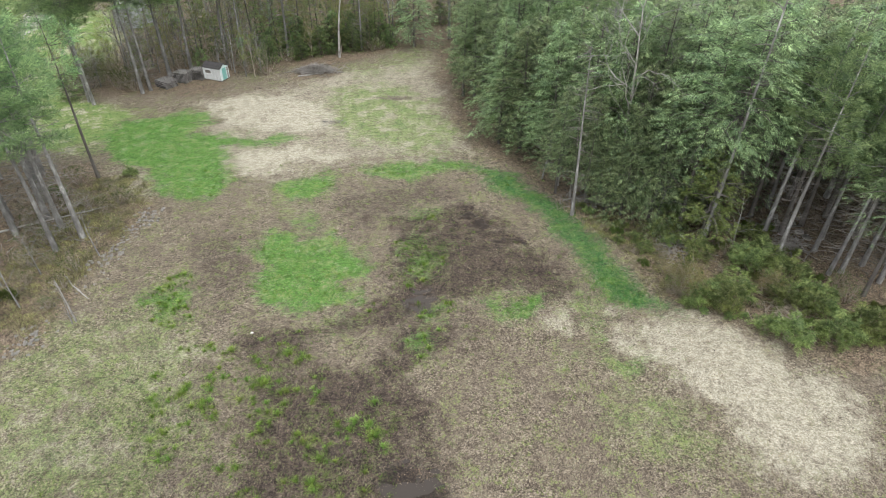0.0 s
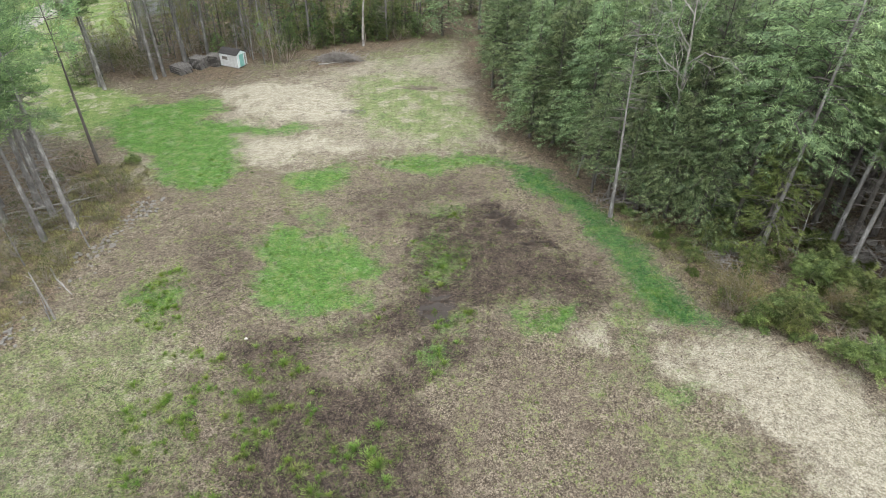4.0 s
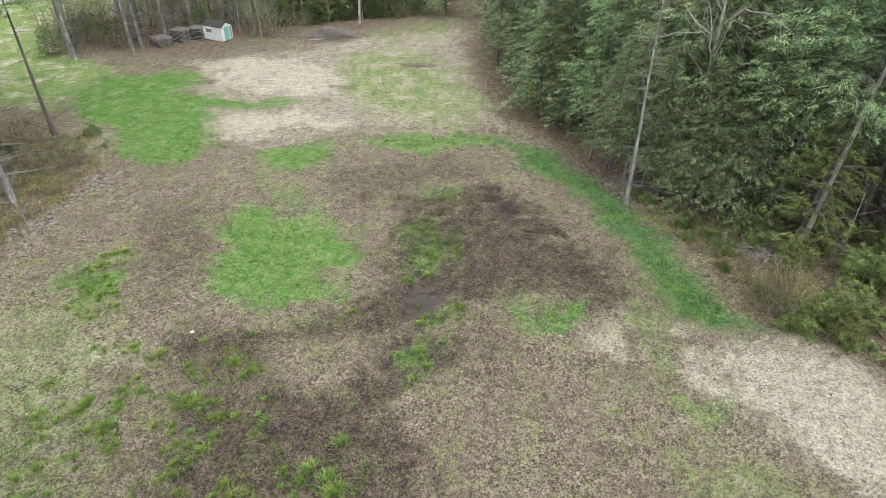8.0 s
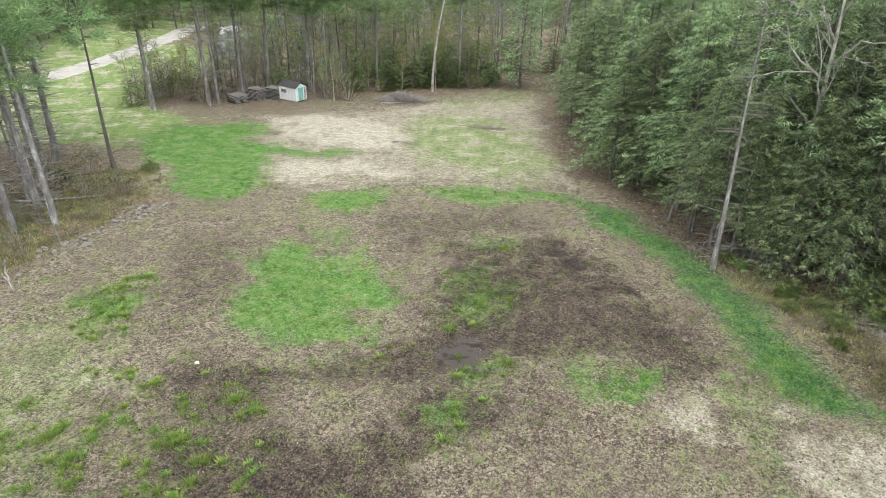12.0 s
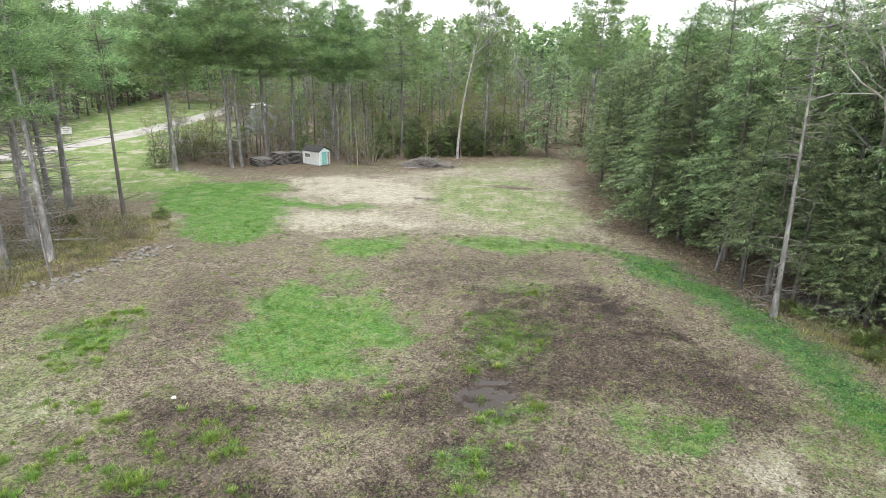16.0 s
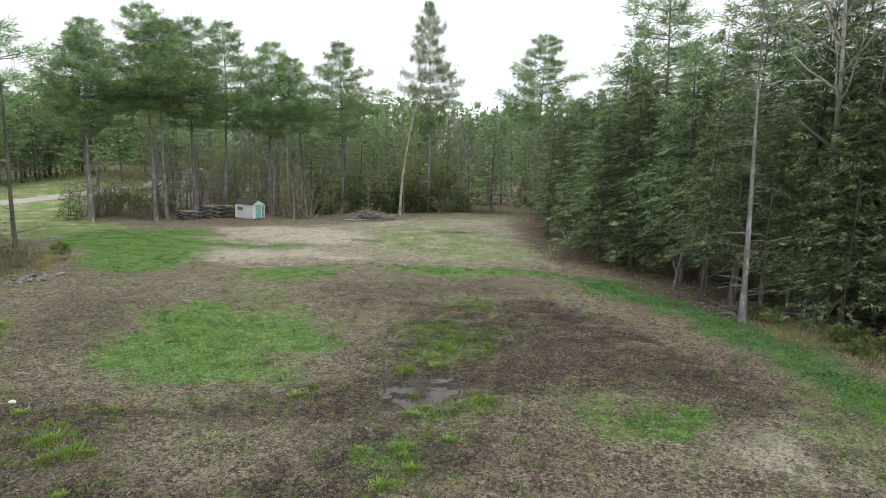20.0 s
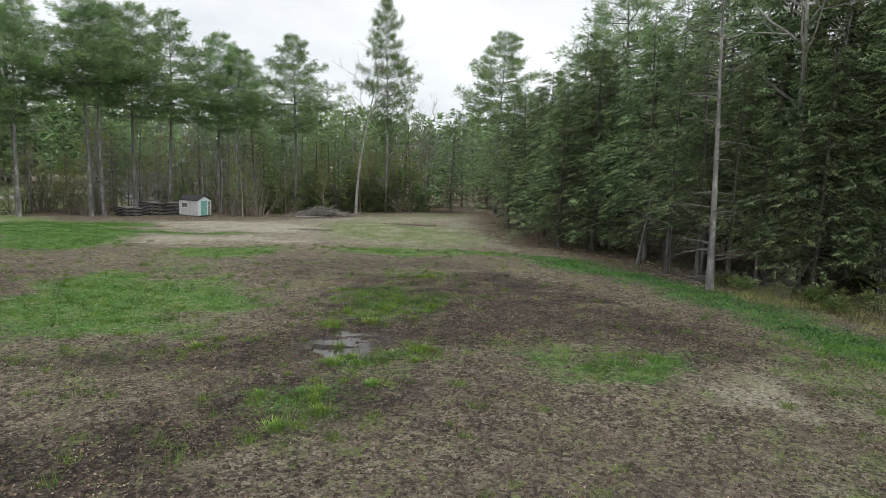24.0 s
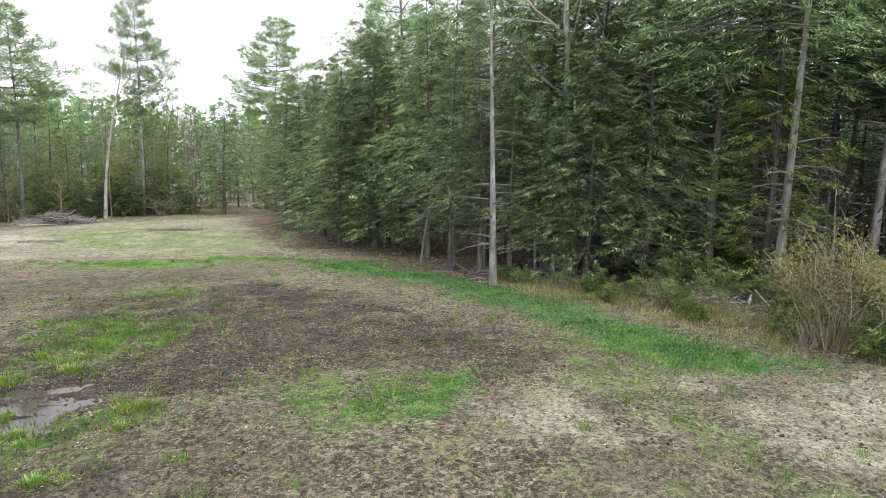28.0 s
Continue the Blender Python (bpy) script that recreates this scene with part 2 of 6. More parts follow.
def ground_material():
    m, nt, ns, ls, bsdf = material("clearing_ground")
    pos = world_pos(nt)
    a = ns.new("ShaderNodeAttribute")
    a.attribute_name = "cover"
    sa = ns.new("ShaderNodeSeparateColor")
    ls.new(a.outputs["Color"], sa.inputs["Color"])
    b = ns.new("ShaderNodeAttribute")
    b.attribute_name = "cover2"
    sb = ns.new("ShaderNodeSeparateColor")
    ls.new(b.outputs["Color"], sb.inputs["Color"])
    n_big = noise_node(nt, 0.28, 5, 0.62, pos)
    n_mid = noise_node(nt, 0.9, 8, 0.72, pos)
    n_fine = noise_node(nt, 3.6, 8, 0.92, pos)
    n_grit = noise_node(nt, 17.0, 6, 0.9, pos)
    warp = ns.new("ShaderNodeTexNoise")
    warp.inputs["Scale"].default_value = 9.0
    warp.inputs["Detail"].default_value = 3.0
    ls.new(pos, warp.inputs["Vector"])
    bent = ns.new("ShaderNodeVectorMath")
    bent.operation = 'MULTIPLY_ADD'
    bent.inputs[1].default_value = (0.16, 0.16, 0.0)
    ls.new(warp.outputs["Color"], bent.inputs[0])
    ls.new(pos, bent.inputs[2])

    def crumbs(scale):
        v = ns.new("ShaderNodeTexVoronoi")
        v.inputs["Scale"].default_value = scale
        v.inputs["Randomness"].default_value = 1.0
        ls.new(bent.outputs["Vector"], v.inputs["Vector"])
        s = ns.new("ShaderNodeSeparateColor")
        ls.new(v.outputs["Color"], s.inputs["Color"])
        return v.outputs["Distance"], s.outputs["Red"], s.outputs["Green"]

    clod_d, clod_r, clod_g = crumbs(6.0)
    bit_d, bit_r, bit_g = crumbs(15.0)
    dust_d, dust_r, dust_g = crumbs(38.0)
    soft = noise_node(nt, 1.7, 7, 0.8, pos)
    grain = math_node(nt, 'ADD', math_node(nt, 'ADD', math_node(nt, 'MULTIPLY', clod_r, 0.14), math_node(nt, 'MULTIPLY', bit_r, 0.40)), math_node(nt, 'ADD', math_node(nt, 'MULTIPLY', dust_r, 0.28), math_node(nt, 'MULTIPLY', step_node(nt, soft, 0.34, 0.66), 0.18)))
    grain2 = math_node(nt, 'ADD', math_node(nt, 'ADD', math_node(nt, 'MULTIPLY', clod_g, 0.12), math_node(nt, 'MULTIPLY', bit_g, 0.42)), math_node(nt, 'ADD', math_node(nt, 'MULTIPLY', dust_g, 0.28), math_node(nt, 'MULTIPLY', step_node(nt, n_fine, 0.38, 0.62), 0.18)))
    speck = ns.new("ShaderNodeTexVoronoi")
    speck.inputs["Scale"].default_value = 6.5
    ls.new(pos, speck.inputs["Vector"])
    ragged = math_node(nt, 'SUBTRACT', math_node(nt, 'ADD', math_node(nt, 'MULTIPLY', n_mid, 0.55), math_node(nt, 'ADD', math_node(nt, 'MULTIPLY', n_fine, 0.75), math_node(nt, 'MULTIPLY', n_grit, 0.80))), 1.05)

    def edge(mask, amount, lo, hi):
        return step_node(nt, math_node(nt, 'ADD', mask, math_node(nt, 'MULTIPLY', ragged, amount)), lo, hi)

    def tone(*three, n=None):
        return ramp_node(nt, grain if n is None else grain2, list(zip((0.24, 0.50, 0.78), three)))

    litter = tone((0.040, 0.031, 0.024), (0.150, 0.120, 0.089), (0.45, 0.385, 0.295))
    redder = tone((0.044, 0.033, 0.025), (0.145, 0.114, 0.086), (0.38, 0.315, 0.245), n=1)
    litter = mix_node(nt, math_node(nt, "MULTIPLY", step_node(nt, n_big, 0.44, 0.60), 0.7), litter, redder)
    litter = mix_node(nt, math_node(nt, 'MULTIPLY', step_node(nt, n_mid, 0.52, 0.66), 0.6), litter, tone((0.105, 0.093, 0.062), (0.245, 0.222, 0.153), (0.47, 0.43, 0.315), n=1))
    straw = tone((0.19, 0.165, 0.125), (0.43, 0.395, 0.305), (0.68, 0.635, 0.52))
    straw = mix_node(nt, math_node(nt, 'MULTIPLY', step_node(nt, n_mid, 0.56, 0.66), 0.7), straw, tone((0.09, 0.078, 0.050), (0.225, 0.195, 0.135), (0.38, 0.345, 0.24), n=1))
    mud = tone((0.013, 0.0092, 0.0074), (0.048, 0.0345, 0.0280), (0.165, 0.125, 0.102))
    mud = mix_node(nt, math_node(nt, 'MULTIPLY', step_node(nt, n_mid, 0.48, 0.62), 0.65), mud, tone((0.026, 0.0195, 0.0155), (0.092, 0.070, 0.056), (0.29, 0.235, 0.187), n=1))
    green = tone((0.036, 0.092, 0.018), (0.086, 0.212, 0.038), (0.185, 0.36, 0.082))
    green = mix_node(nt, math_node(nt, 'MULTIPLY', step_node(nt, n_mid, 0.50, 0.64), 0.75), green, tone((0.10, 0.12, 0.045), (0.20, 0.26, 0.09), (0.38, 0.39, 0.21), n=1))
    cool = tone((0.020, 0.066, 0.020), (0.050, 0.150, 0.042), (0.14, 0.29, 0.085))
    cool = mix_node(nt, math_node(nt, 'MULTIPLY', step_node(nt, n_mid, 0.50, 0.62), 0.65), cool, tone((0.06, 0.10, 0.03), (0.13, 0.21, 0.06), (0.28, 0.34, 0.13), n=1))
    olive = tone((0.060, 0.100, 0.028), (0.185, 0.260, 0.080), (0.39, 0.46, 0.19))
    forest = tone((0.045, 0.034, 0.025), (0.150, 0.110, 0.078), (0.40, 0.31, 0.225))
    forest = mix_node(nt, math_node(nt, 'MULTIPLY', step_node(nt, n_mid, 0.54, 0.66), 0.55), forest, tone((0.05, 0.065, 0.025), (0.11, 0.13, 0.05), (0.22, 0.22, 0.12), n=1))

    patch = noise_node(nt, 0.42, 8, 0.72, pos)
    olive = mix_node(nt, math_node(nt, 'MULTIPLY', step_node(nt, patch, 0.50, 0.60), 0.8), olive, straw)
    olive = mix_node(nt, math_node(nt, 'MULTIPLY', step_node(nt, patch, 0.49, 0.41), 0.6), olive, green)
    straw = mix_node(nt, math_node(nt, 'MULTIPLY', step_node(nt, patch, 0.47, 0.40), 0.4), straw, litter)
    forest = mix_node(nt, math_node(nt, 'MULTIPLY', step_node(nt, patch, 0.52, 0.60), 0.5), forest, litter)
    green = mix_node(nt, math_node(nt, 'MULTIPLY', step_node(nt, noise_node(nt, 0.8, 9, 0.78, pos), 0.50, 0.66), 0.36), green, straw)
    col = litter
    col = mix_node(nt, edge(sb.outputs["Green"], 2.0, 0.30, 0.70), col, forest)
    col = mix_node(nt, edge(sa.outputs["Green"], 1.9, 0.16, 0.84), col, straw)
    col = mix_node(nt, edge(sa.outputs["Blue"], 1.0, 0.12, 0.72), col, mud)
    col = mix_node(nt, edge(sb.outputs["Red"], 1.8, 0.24, 0.90), col, olive)
    col = mix_node(nt, edge(sa.outputs["Red"], 2.4, 0.24, 0.80), col, green)
    col = mix_node(nt, edge(sb.outputs["Blue"], 2.4, 0.26, 0.78), col, cool)
    # sprigs of new grass all over the open ground
    bloom = noise_node(nt, 0.5, 7, 0.75, pos)
    sprig = math_node(nt, 'ADD', math_node(nt, 'MULTIPLY', clod_g, 0.45), math_node(nt, 'MULTIPLY', bit_g, 0.55))
    sprig = step_node(nt, math_node(nt, 'ADD', sprig, math_node(nt, 'MULTIPLY', bloom, 2.2)), 1.79, 2.03)
    open_ground = math_node(nt, 'SUBTRACT', 1.0, math_node(nt, 'MAXIMUM', math_node(nt, 'MULTIPLY', sa.outputs["Blue"], 0.6), sa.outputs["Green"]), True)
    open_ground = math_node(nt, 'MULTIPLY', open_ground, math_node(nt, 'SUBTRACT', 1.0, sb.outputs["Green"], True))
    col = mix_node(nt, math_node(nt, 'MULTIPLY', math_node(nt, 'MULTIPLY', sprig, open_ground), 0.72), col, tone((0.07, 0.11, 0.025), (0.15, 0.215, 0.055), (0.28, 0.33, 0.11), n=1))
    # scattered leaves and pale chips
    chip = math_node(nt, 'LESS_THAN', speck.outputs["Distance"], 0.13)
    few = step_node(nt, n_mid, 0.48, 0.60)
    col = mix_node(nt, math_node(nt, 'MULTIPLY', math_node(nt, 'MULTIPLY', chip, few), 0.5), col, (0.46, 0.42, 0.34))
    wet = edge(a.outputs["Alpha"], 0.5, 0.4, 0.8)
    soaked = edge(a.outputs["Alpha"], 0.9, 0.55, 0.85)
    col = mix_node(nt, math_node(nt, "MULTIPLY", soaked, 0.95), col, tone((0.010, 0.0065, 0.005), (0.026, 0.0175, 0.0135), (0.075, 0.053, 0.042)))
    ls.new(col, bsdf.inputs["Base Color"])
    r = ns.new("ShaderNodeMapRange")
    r.inputs["To Min"].default_value = 0.95
    r.inputs["To Max"].default_value = 0.32
    ls.new(wet, r.inputs["Value"])
    ls.new(r.outputs["Result"], bsdf.inputs["Roughness"])
    bsdf.inputs["Specular IOR Level"].default_value = 0.35
    h = math_node(nt, 'ADD', math_node(nt, 'MULTIPLY', n_fine, 0.8), math_node(nt, 'MULTIPLY', n_grit, 0.3))
    h = math_node(nt, 'SUBTRACT', h, math_node(nt, 'ADD', math_node(nt, 'MULTIPLY', clod_d, 0.22), math_node(nt, 'MULTIPLY', bit_d, 0.16)))
    bump_node(nt, h, 1.0, 0.10, bsdf)
    return m


GROUND = ground_material()


# ---- terrain ----
def smooth(v):
    v = np.clip(v, 0.0, 1.0)
    return v * v * (3 - 2 * v)


def lattice(ix, iy, seed):
    h = (ix.astype(np.int64) * 374761393 + iy.astype(np.int64) * 668265263 + seed * 974711) & 0x7FFFFFFF
    h = ((h ^ (h >> 13)) * 1274126177) & 0x7FFFFFFF
    return ((h ^ (h >> 16)) & 0xFFFF) / 65535.0


def value_noise(x, y, seed):
    ix, iy = np.floor(x), np.floor(y)
    fx, fy = smooth(x - ix), smooth(y - iy)
    a, b = lattice(ix, iy, seed), lattice(ix + 1, iy, seed)
    c, d = lattice(ix, iy + 1, seed), lattice(ix + 1, iy + 1, seed)
    return (a + (b - a) * fx) * (1 - fy) + (c + (d - c) * fx) * fy


def fbm(x, y, seed, octaves=4):
    total, amp, out = 0.0, 1.0, 0.0
    for k in range(octaves):
        out = out + amp * value_noise(x * 2 ** k, y * 2 ** k, seed + k)
        total += amp
        amp *= 0.55
    return out / total


def inside_distance(x, y, poly):
    """Signed distance to a closed outline, positive inside."""
    best = np.full(x.shape, 1e9)
    odd = np.zeros(x.shape, bool)
    n = len(poly)
    for k in range(n):
        (x0, y0), (x1, y1) = poly[k], poly[(k + 1) % n]
        ex, ey = x1 - x0, y1 - y0
        t = np.clip(((x - x0) * ex + (y - y0) * ey) / (ex * ex + ey * ey), 0, 1)
        best = np.minimum(best, np.hypot(x - x0 - t * ex, y - y0 - t * ey))
        cross = (y0 > y) != (y1 > y)
        with np.errstate(divide='ignore', invalid='ignore'):
            odd ^= cross & (x < ex * (y - y0) / (ey if ey else 1e-9) + x0)
    return np.where(odd, best, -best)


def cover(x, y, polys, soft=1.2, wobble=1.6, seed=3):
    wx = x + wobble * 2 * (fbm(x * 0.45, y * 0.45, seed) - 0.5)
    wy = y + wobble * 2 * (fbm(x * 0.45, y * 0.45, seed + 9) - 0.5)
    wx = wx + wobble * 0.9 * (fbm(x * 1.9, y * 1.9, seed + 23) - 0.5)
    wy = wy + wobble * 0.9 * (fbm(x * 1.9, y * 1.9, seed + 29) - 0.5)
    out = np.zeros(x.shape)
    for poly, weight in polys:
        px, py = [p[0] for p in poly], [p[1] for p in poly]
        near = np.nonzero((wx > min(px) - soft) & (wx < max(px) + soft) & (wy > min(py) - soft) & (wy < max(py) + soft))[0]
        if len(near):
            out[near] = np.maximum(out[near], weight * smooth(0.5 + inside_distance(wx[near], wy[near], poly) / (2 * soft)))
    return out


LAWN = [
    ([(-39.1, 67.6), (-36.5, 71.6), (-30.9, 74.7), (-27.0, 72.1), (-28.5, 68.7), (-21.2, 67.0), (-14.3, 65.7), (-20.1, 64.5), (-23.7, 63.4), (-21.9, 60.2), (-19.6, 56.4), (-21.2, 52.1), (-24.4, 52.0), (-28.4, 56.9), (-30.5, 58.6), (-34.0, 60.1)], 0.95),
    ([(-15.9, 54.9), (-13.1, 56.8), (-9.8, 58.3), (-10.0, 55.8), (-11.7, 52.6), (-13.7, 52.2)], 0.85),
    ([(-13.3, 50.1), (-11.2, 51.1), (-9.9, 48.6), (-11.9, 47.7)], 0.7),
    ([(-15.1, 46.9), (-13.5, 47.7), (-11.0, 46.3), (-9.9, 47.4), (-7.1, 45.7), (-5.6, 42.6), (-5.5, 41.1), (-6.9, 40.4), (-6.2, 38.4), (-7.1, 37.5), (-9.3, 37.2), (-11.5, 36.2), (-12.8, 36.9), (-13.9, 40.0), (-14.1, 42.5), (-15.6, 44.7)], 1),
    ([(-7.8, 59.5), (-4.2, 60.4), (-0.9, 60.0), (1.7, 61.3), (4.4, 60.7), (4.0, 58.2), (-0.7, 57.6), (-5.0, 57.1)], 0.8),
    ([(4.4, 38.3), (5.6, 38.3), (7.2, 38.4), (8.8, 38.2), (8.3, 37.0), (7.1, 36.5), (5.6, 36.4), (4.8, 37.3)], 1),
    ([(-1.4, 36.3), (-0.5, 37.1), (1.1, 37.4), (1.3, 36.9), (-0.5, 35.8)], 0.95),
    ([(-1.3, 33.2), (-0.7, 34.2), (0.2, 33.9), (0.0, 32.8), (-1.0, 32.4)], 0.9),
    ([(-3.6, 49.8), (-1.2, 51.3), (1.2, 50.5), (0.2, 49.0), (-2.2, 48.0)], 0.5),
    ([(-3.3, 45.9), (-1.6, 46.6), (-1.6, 44.2), (0.7, 44.4), (0.9, 42.6), (-0.1, 40.4), (-2.0, 40.8)], 0.58),
    ([(-22.5, 37.6), (-21.9, 39.0), (-19.2, 39.9), (-18.7, 37.9), (-18.3, 35.6), (-19.2, 35.6)], 0.8),
    ([(12.4, 41.5), (14.6, 41.8), (15.5, 38.9), (14.1, 38.2), (12.5, 39.4)], 0.85),
    ([(13.3, 32.4), (15.1, 31.6), (14.0, 30.6), (12.6, 31.0)], 0.75),
    ([(10.4, 39.6), (12.4, 38.2), (13.0, 34.4), (11.6, 33.3), (10.8, 36.7)], 0.55),
    ([(-9.1, 35.3), (-7.3, 36.4), (-5.0, 34.6), (-6.8, 33.8)], 0.45),
]
COOL_GRASS = [
    ([(3.5, 60.1), (6.1, 58.2), (8.5, 56.7), (10.5, 53.3), (12.8, 49.8), (14.4, 46.7), (15.4, 43.7), (16.4, 40.7), (17.4, 38.4), (18.8, 36.9), (16.4, 37.2), (13.7, 38.3), (12.4, 41.0), (12.2, 43.4), (11.9, 45.6), (10.3, 49.2), (8.2, 52.7), (5.3, 55.3)], 0.95),
]
OLIVE = [
    ([(-72.0, 62.0), (-78.0, 120.0), (-56.0, 120.0), (-46.0, 80.0), (-36.0, 74.0), (-36.5, 64.0), (-45.0, 60.5)], 0.95),
    ([(-90.0, 60.0), (-140.0, 150.0), (-78.0, 160.0), (-73.0, 95.0)], 0.9),
    ([(-14.8, 81.3), (-6.1, 84.4), (-3.1, 81.4), (0.9, 76.9), (2.9, 68.1), (3.5, 62.4), (-2.1, 62.3), (-8.2, 63.6), (-12.8, 69.3)], 0.66),
    ([(-15.1, 88.4), (-0.5, 102.3), (0.2, 89.1), (-10.2, 84.8)], 0.5),
    ([(10.4, 34.3), (12.0, 34.6), (12.9, 33.0), (13.9, 31.9), (12.9, 29.9), (10.5, 30.7), (10.2, 32.2)], 0.75),
    ([(-3.6, 49.8), (1.5, 50.3), (1.5, 47.4), (-1.0, 46.2), (1.4, 43.3), (-0.9, 41.0)], 0.32),
    ([(10.5, 39.4), (12.9, 38.7), (13.8, 37.3), (11.2, 36.2), (10.0, 37.4)], 0.62),
    ([(10.7, 29.8), (15.3, 30.7), (16.9, 27.2), (18.5, 23.8), (18.9, 22.8), (11.4, 22.8), (10.8, 25.6)], 0.55),
    ([(-29.0, 36.5), (-20.0, 38.0), (-15.5, 34.0), (-13.5, 26.0), (-14.0, 19.0), (-30.0, 19.0)], 0.5),
    ([(-25.9, 28.9), (-23.4, 32.1), (-21.1, 30.2), (-20.7, 28.0), (-23.1, 25.7)], 0.55),
    ([(-18.0, 28.0), (-14.3, 28.9), (-11.3, 25.6), (-11.7, 22.8), (-15.6, 23.5)], 0.45),
    ([(-19.1, 55.3), (-15.5, 55.6), (-12.1, 51.4), (-14.8, 49.7)], 0.5),
    ([(-23.6, 34.3), (-22.0, 35.5), (-19.6, 33.3), (-21.1, 31.7)], 0.5),
    ([(-23.6, 39.5), (-22.2, 40.2), (-20.3, 40.9), (-18.5, 37.0), (-20.5, 35.9)], 0.6),
]
STRAW = [
    ([(-24.0, 57.5), (-29.0, 76.0), (-21.0, 84.0), (0.0, 92.0), (2.5, 72.0), (4.0, 62.5), (-6.0, 61.0), (-14.0, 58.0)], 0.5),
    ([(-29.4, 75.7), (-25.5, 80.8), (-19.9, 80.5), (-13.6, 76.6), (-11.1, 71.6), (-13.1, 68.3), (-18.0, 67.8), (-24.7, 69.7)], 1),
    ([(-22.6, 61.6), (-19.9, 64.0), (-13.7, 64.6), (-9.7, 63.2), (-10.3, 60.2), (-14.8, 59.0), (-18.1, 57.5), (-20.8, 58.9)], 0.9),
    ([(13.6, 33.4), (13.9, 35.5), (16.0, 36.7), (18.3, 36.6), (21.4, 36.2), (22.0, 34.2), (23.9, 32.1), (27.2, 27.2), (24.6, 22.7), (20.1, 22.8), (19.2, 25.6), (17.1, 29.8), (14.8, 31.6)], 1),
    ([(8.5, 36.7), (9.9, 36.9), (10.1, 35.4), (9.2, 34.3), (8.5, 35.0)], 1.0),
    ([(-20.5, 31.0), (-19.0, 32.6), (-16.6, 31.5), (-14.4, 31.8), (-15.7, 30.4), (-17.9, 30.1)], 0.7),
    ([(-33.3, 58.6), (-29.2, 58.2), (-26.4, 54.6), (-27.0, 52.5), (-30.6, 53.5)], 0.6),
    ([(-24.3, 26.0), (-20.2, 25.7), (-18.1, 23.9), (-19.5, 22.8), (-22.4, 22.8)], 0.75),
    ([(-20.7, 32.6), (-15.3, 33.1), (-14.4, 31.6), (-17.5, 30.2), (-20.6, 30.7)], 0.7),
    ([(-17.7, 57.6), (-10.3, 60.2), (1.6, 63.3), (3.1, 61.0), (-7.6, 58.8), (-15.5, 55.6)], 0.55),
    ([(-30.5, 78.0), (-17.1, 85.1), (-0.8, 95.0), (0.4, 86.3), (-12.9, 79.1)], 0.55),
]
MUD = [
    ([(-4.7, 38.3), (-3.2, 40.7), (-2.7, 44.6), (-3.5, 49.0), (0.0, 50.7), (3.0, 52.3), (5.9, 48.9), (8.6, 45.4), (10.8, 41.9), (10.3, 39.0), (8.8, 39.0), (5.7, 39.7), (3.0, 38.1), (0.0, 37.5), (-1.5, 35.4), (-5.0, 34.6), (-6.1, 35.6)], 0.92),
    ([(-0.2, 35.7), (0.7, 34.4), (0.5, 32.9), (-2.0, 31.1), (-2.6, 28.6), (-6.1, 27.9), (-6.3, 29.2), (-4.6, 30.8), (-2.6, 31.9), (-1.6, 34.6)], 1),
    ([(-13.9, 33.7), (-13.5, 35.1), (-8.9, 35.3), (-5.0, 37.8), (-2.9, 39.5), (0.2, 40.4), (2.8, 38.7), (0.7, 35.0), (-1.1, 34.8), (-5.1, 34.9), (-8.4, 33.8), (-8.9, 30.6), (-12.6, 30.7)], 0.72),
    ([(-2.0, 34.8), (0.7, 35.0), (0.3, 32.9), (-1.2, 31.3), (-2.3, 29.3), (-4.1, 30.3), (-1.9, 32.3)], 0.9),
    ([(-19.6, 41.9), (-18.4, 42.9), (-14.7, 39.1), (-15.3, 35.8), (-16.9, 35.9)], 0.5),
    ([(-11.6, 30.4), (-7.5, 30.7), (-5.2, 30.4), (-3.1, 30.7), (-1.6, 29.8), (-0.3, 27.7), (0.2, 25.6), (-10.0, 24.8), (-11.4, 27.4)], 0.88),
    ([(-12.0, 27.0), (-1.2, 27.0), (1.0, 22.8), (-0.5, 18.5), (-12.0, 18.5)], 0.8),
    ([(-10.9, 52.8), (-0.7, 57.6), (3.7, 54.4), (-3.5, 49.0), (-6.8, 47.3)], 0.45),
    ([(0.3, 37.0), (3.6, 37.2), (5.2, 35.8), (4.6, 32.5), (1.3, 33.5)], 0.42),
    ([(-5.3, 35.6), (-4.4, 38.3), (-2.0, 39.4), (-0.6, 37.8), (-1.6, 35.8), (-3.6, 34.5)], 1),
    ([(1.2, 34.5), (3.1, 35.6), (3.7, 33.0), (2.0, 31.9)], 0.6),
    ([(-24.0, 31.0), (-19.5, 30.0), (-13.0, 31.0), (-11.5, 24.0), (-13.0, 18.5), (-24.0, 20.0)], 0.42),
    ([(-21.0, 47.0), (-16.0, 48.0), (-14.5, 40.0), (-17.0, 36.0), (-19.5, 40.0)], 0.45),
]
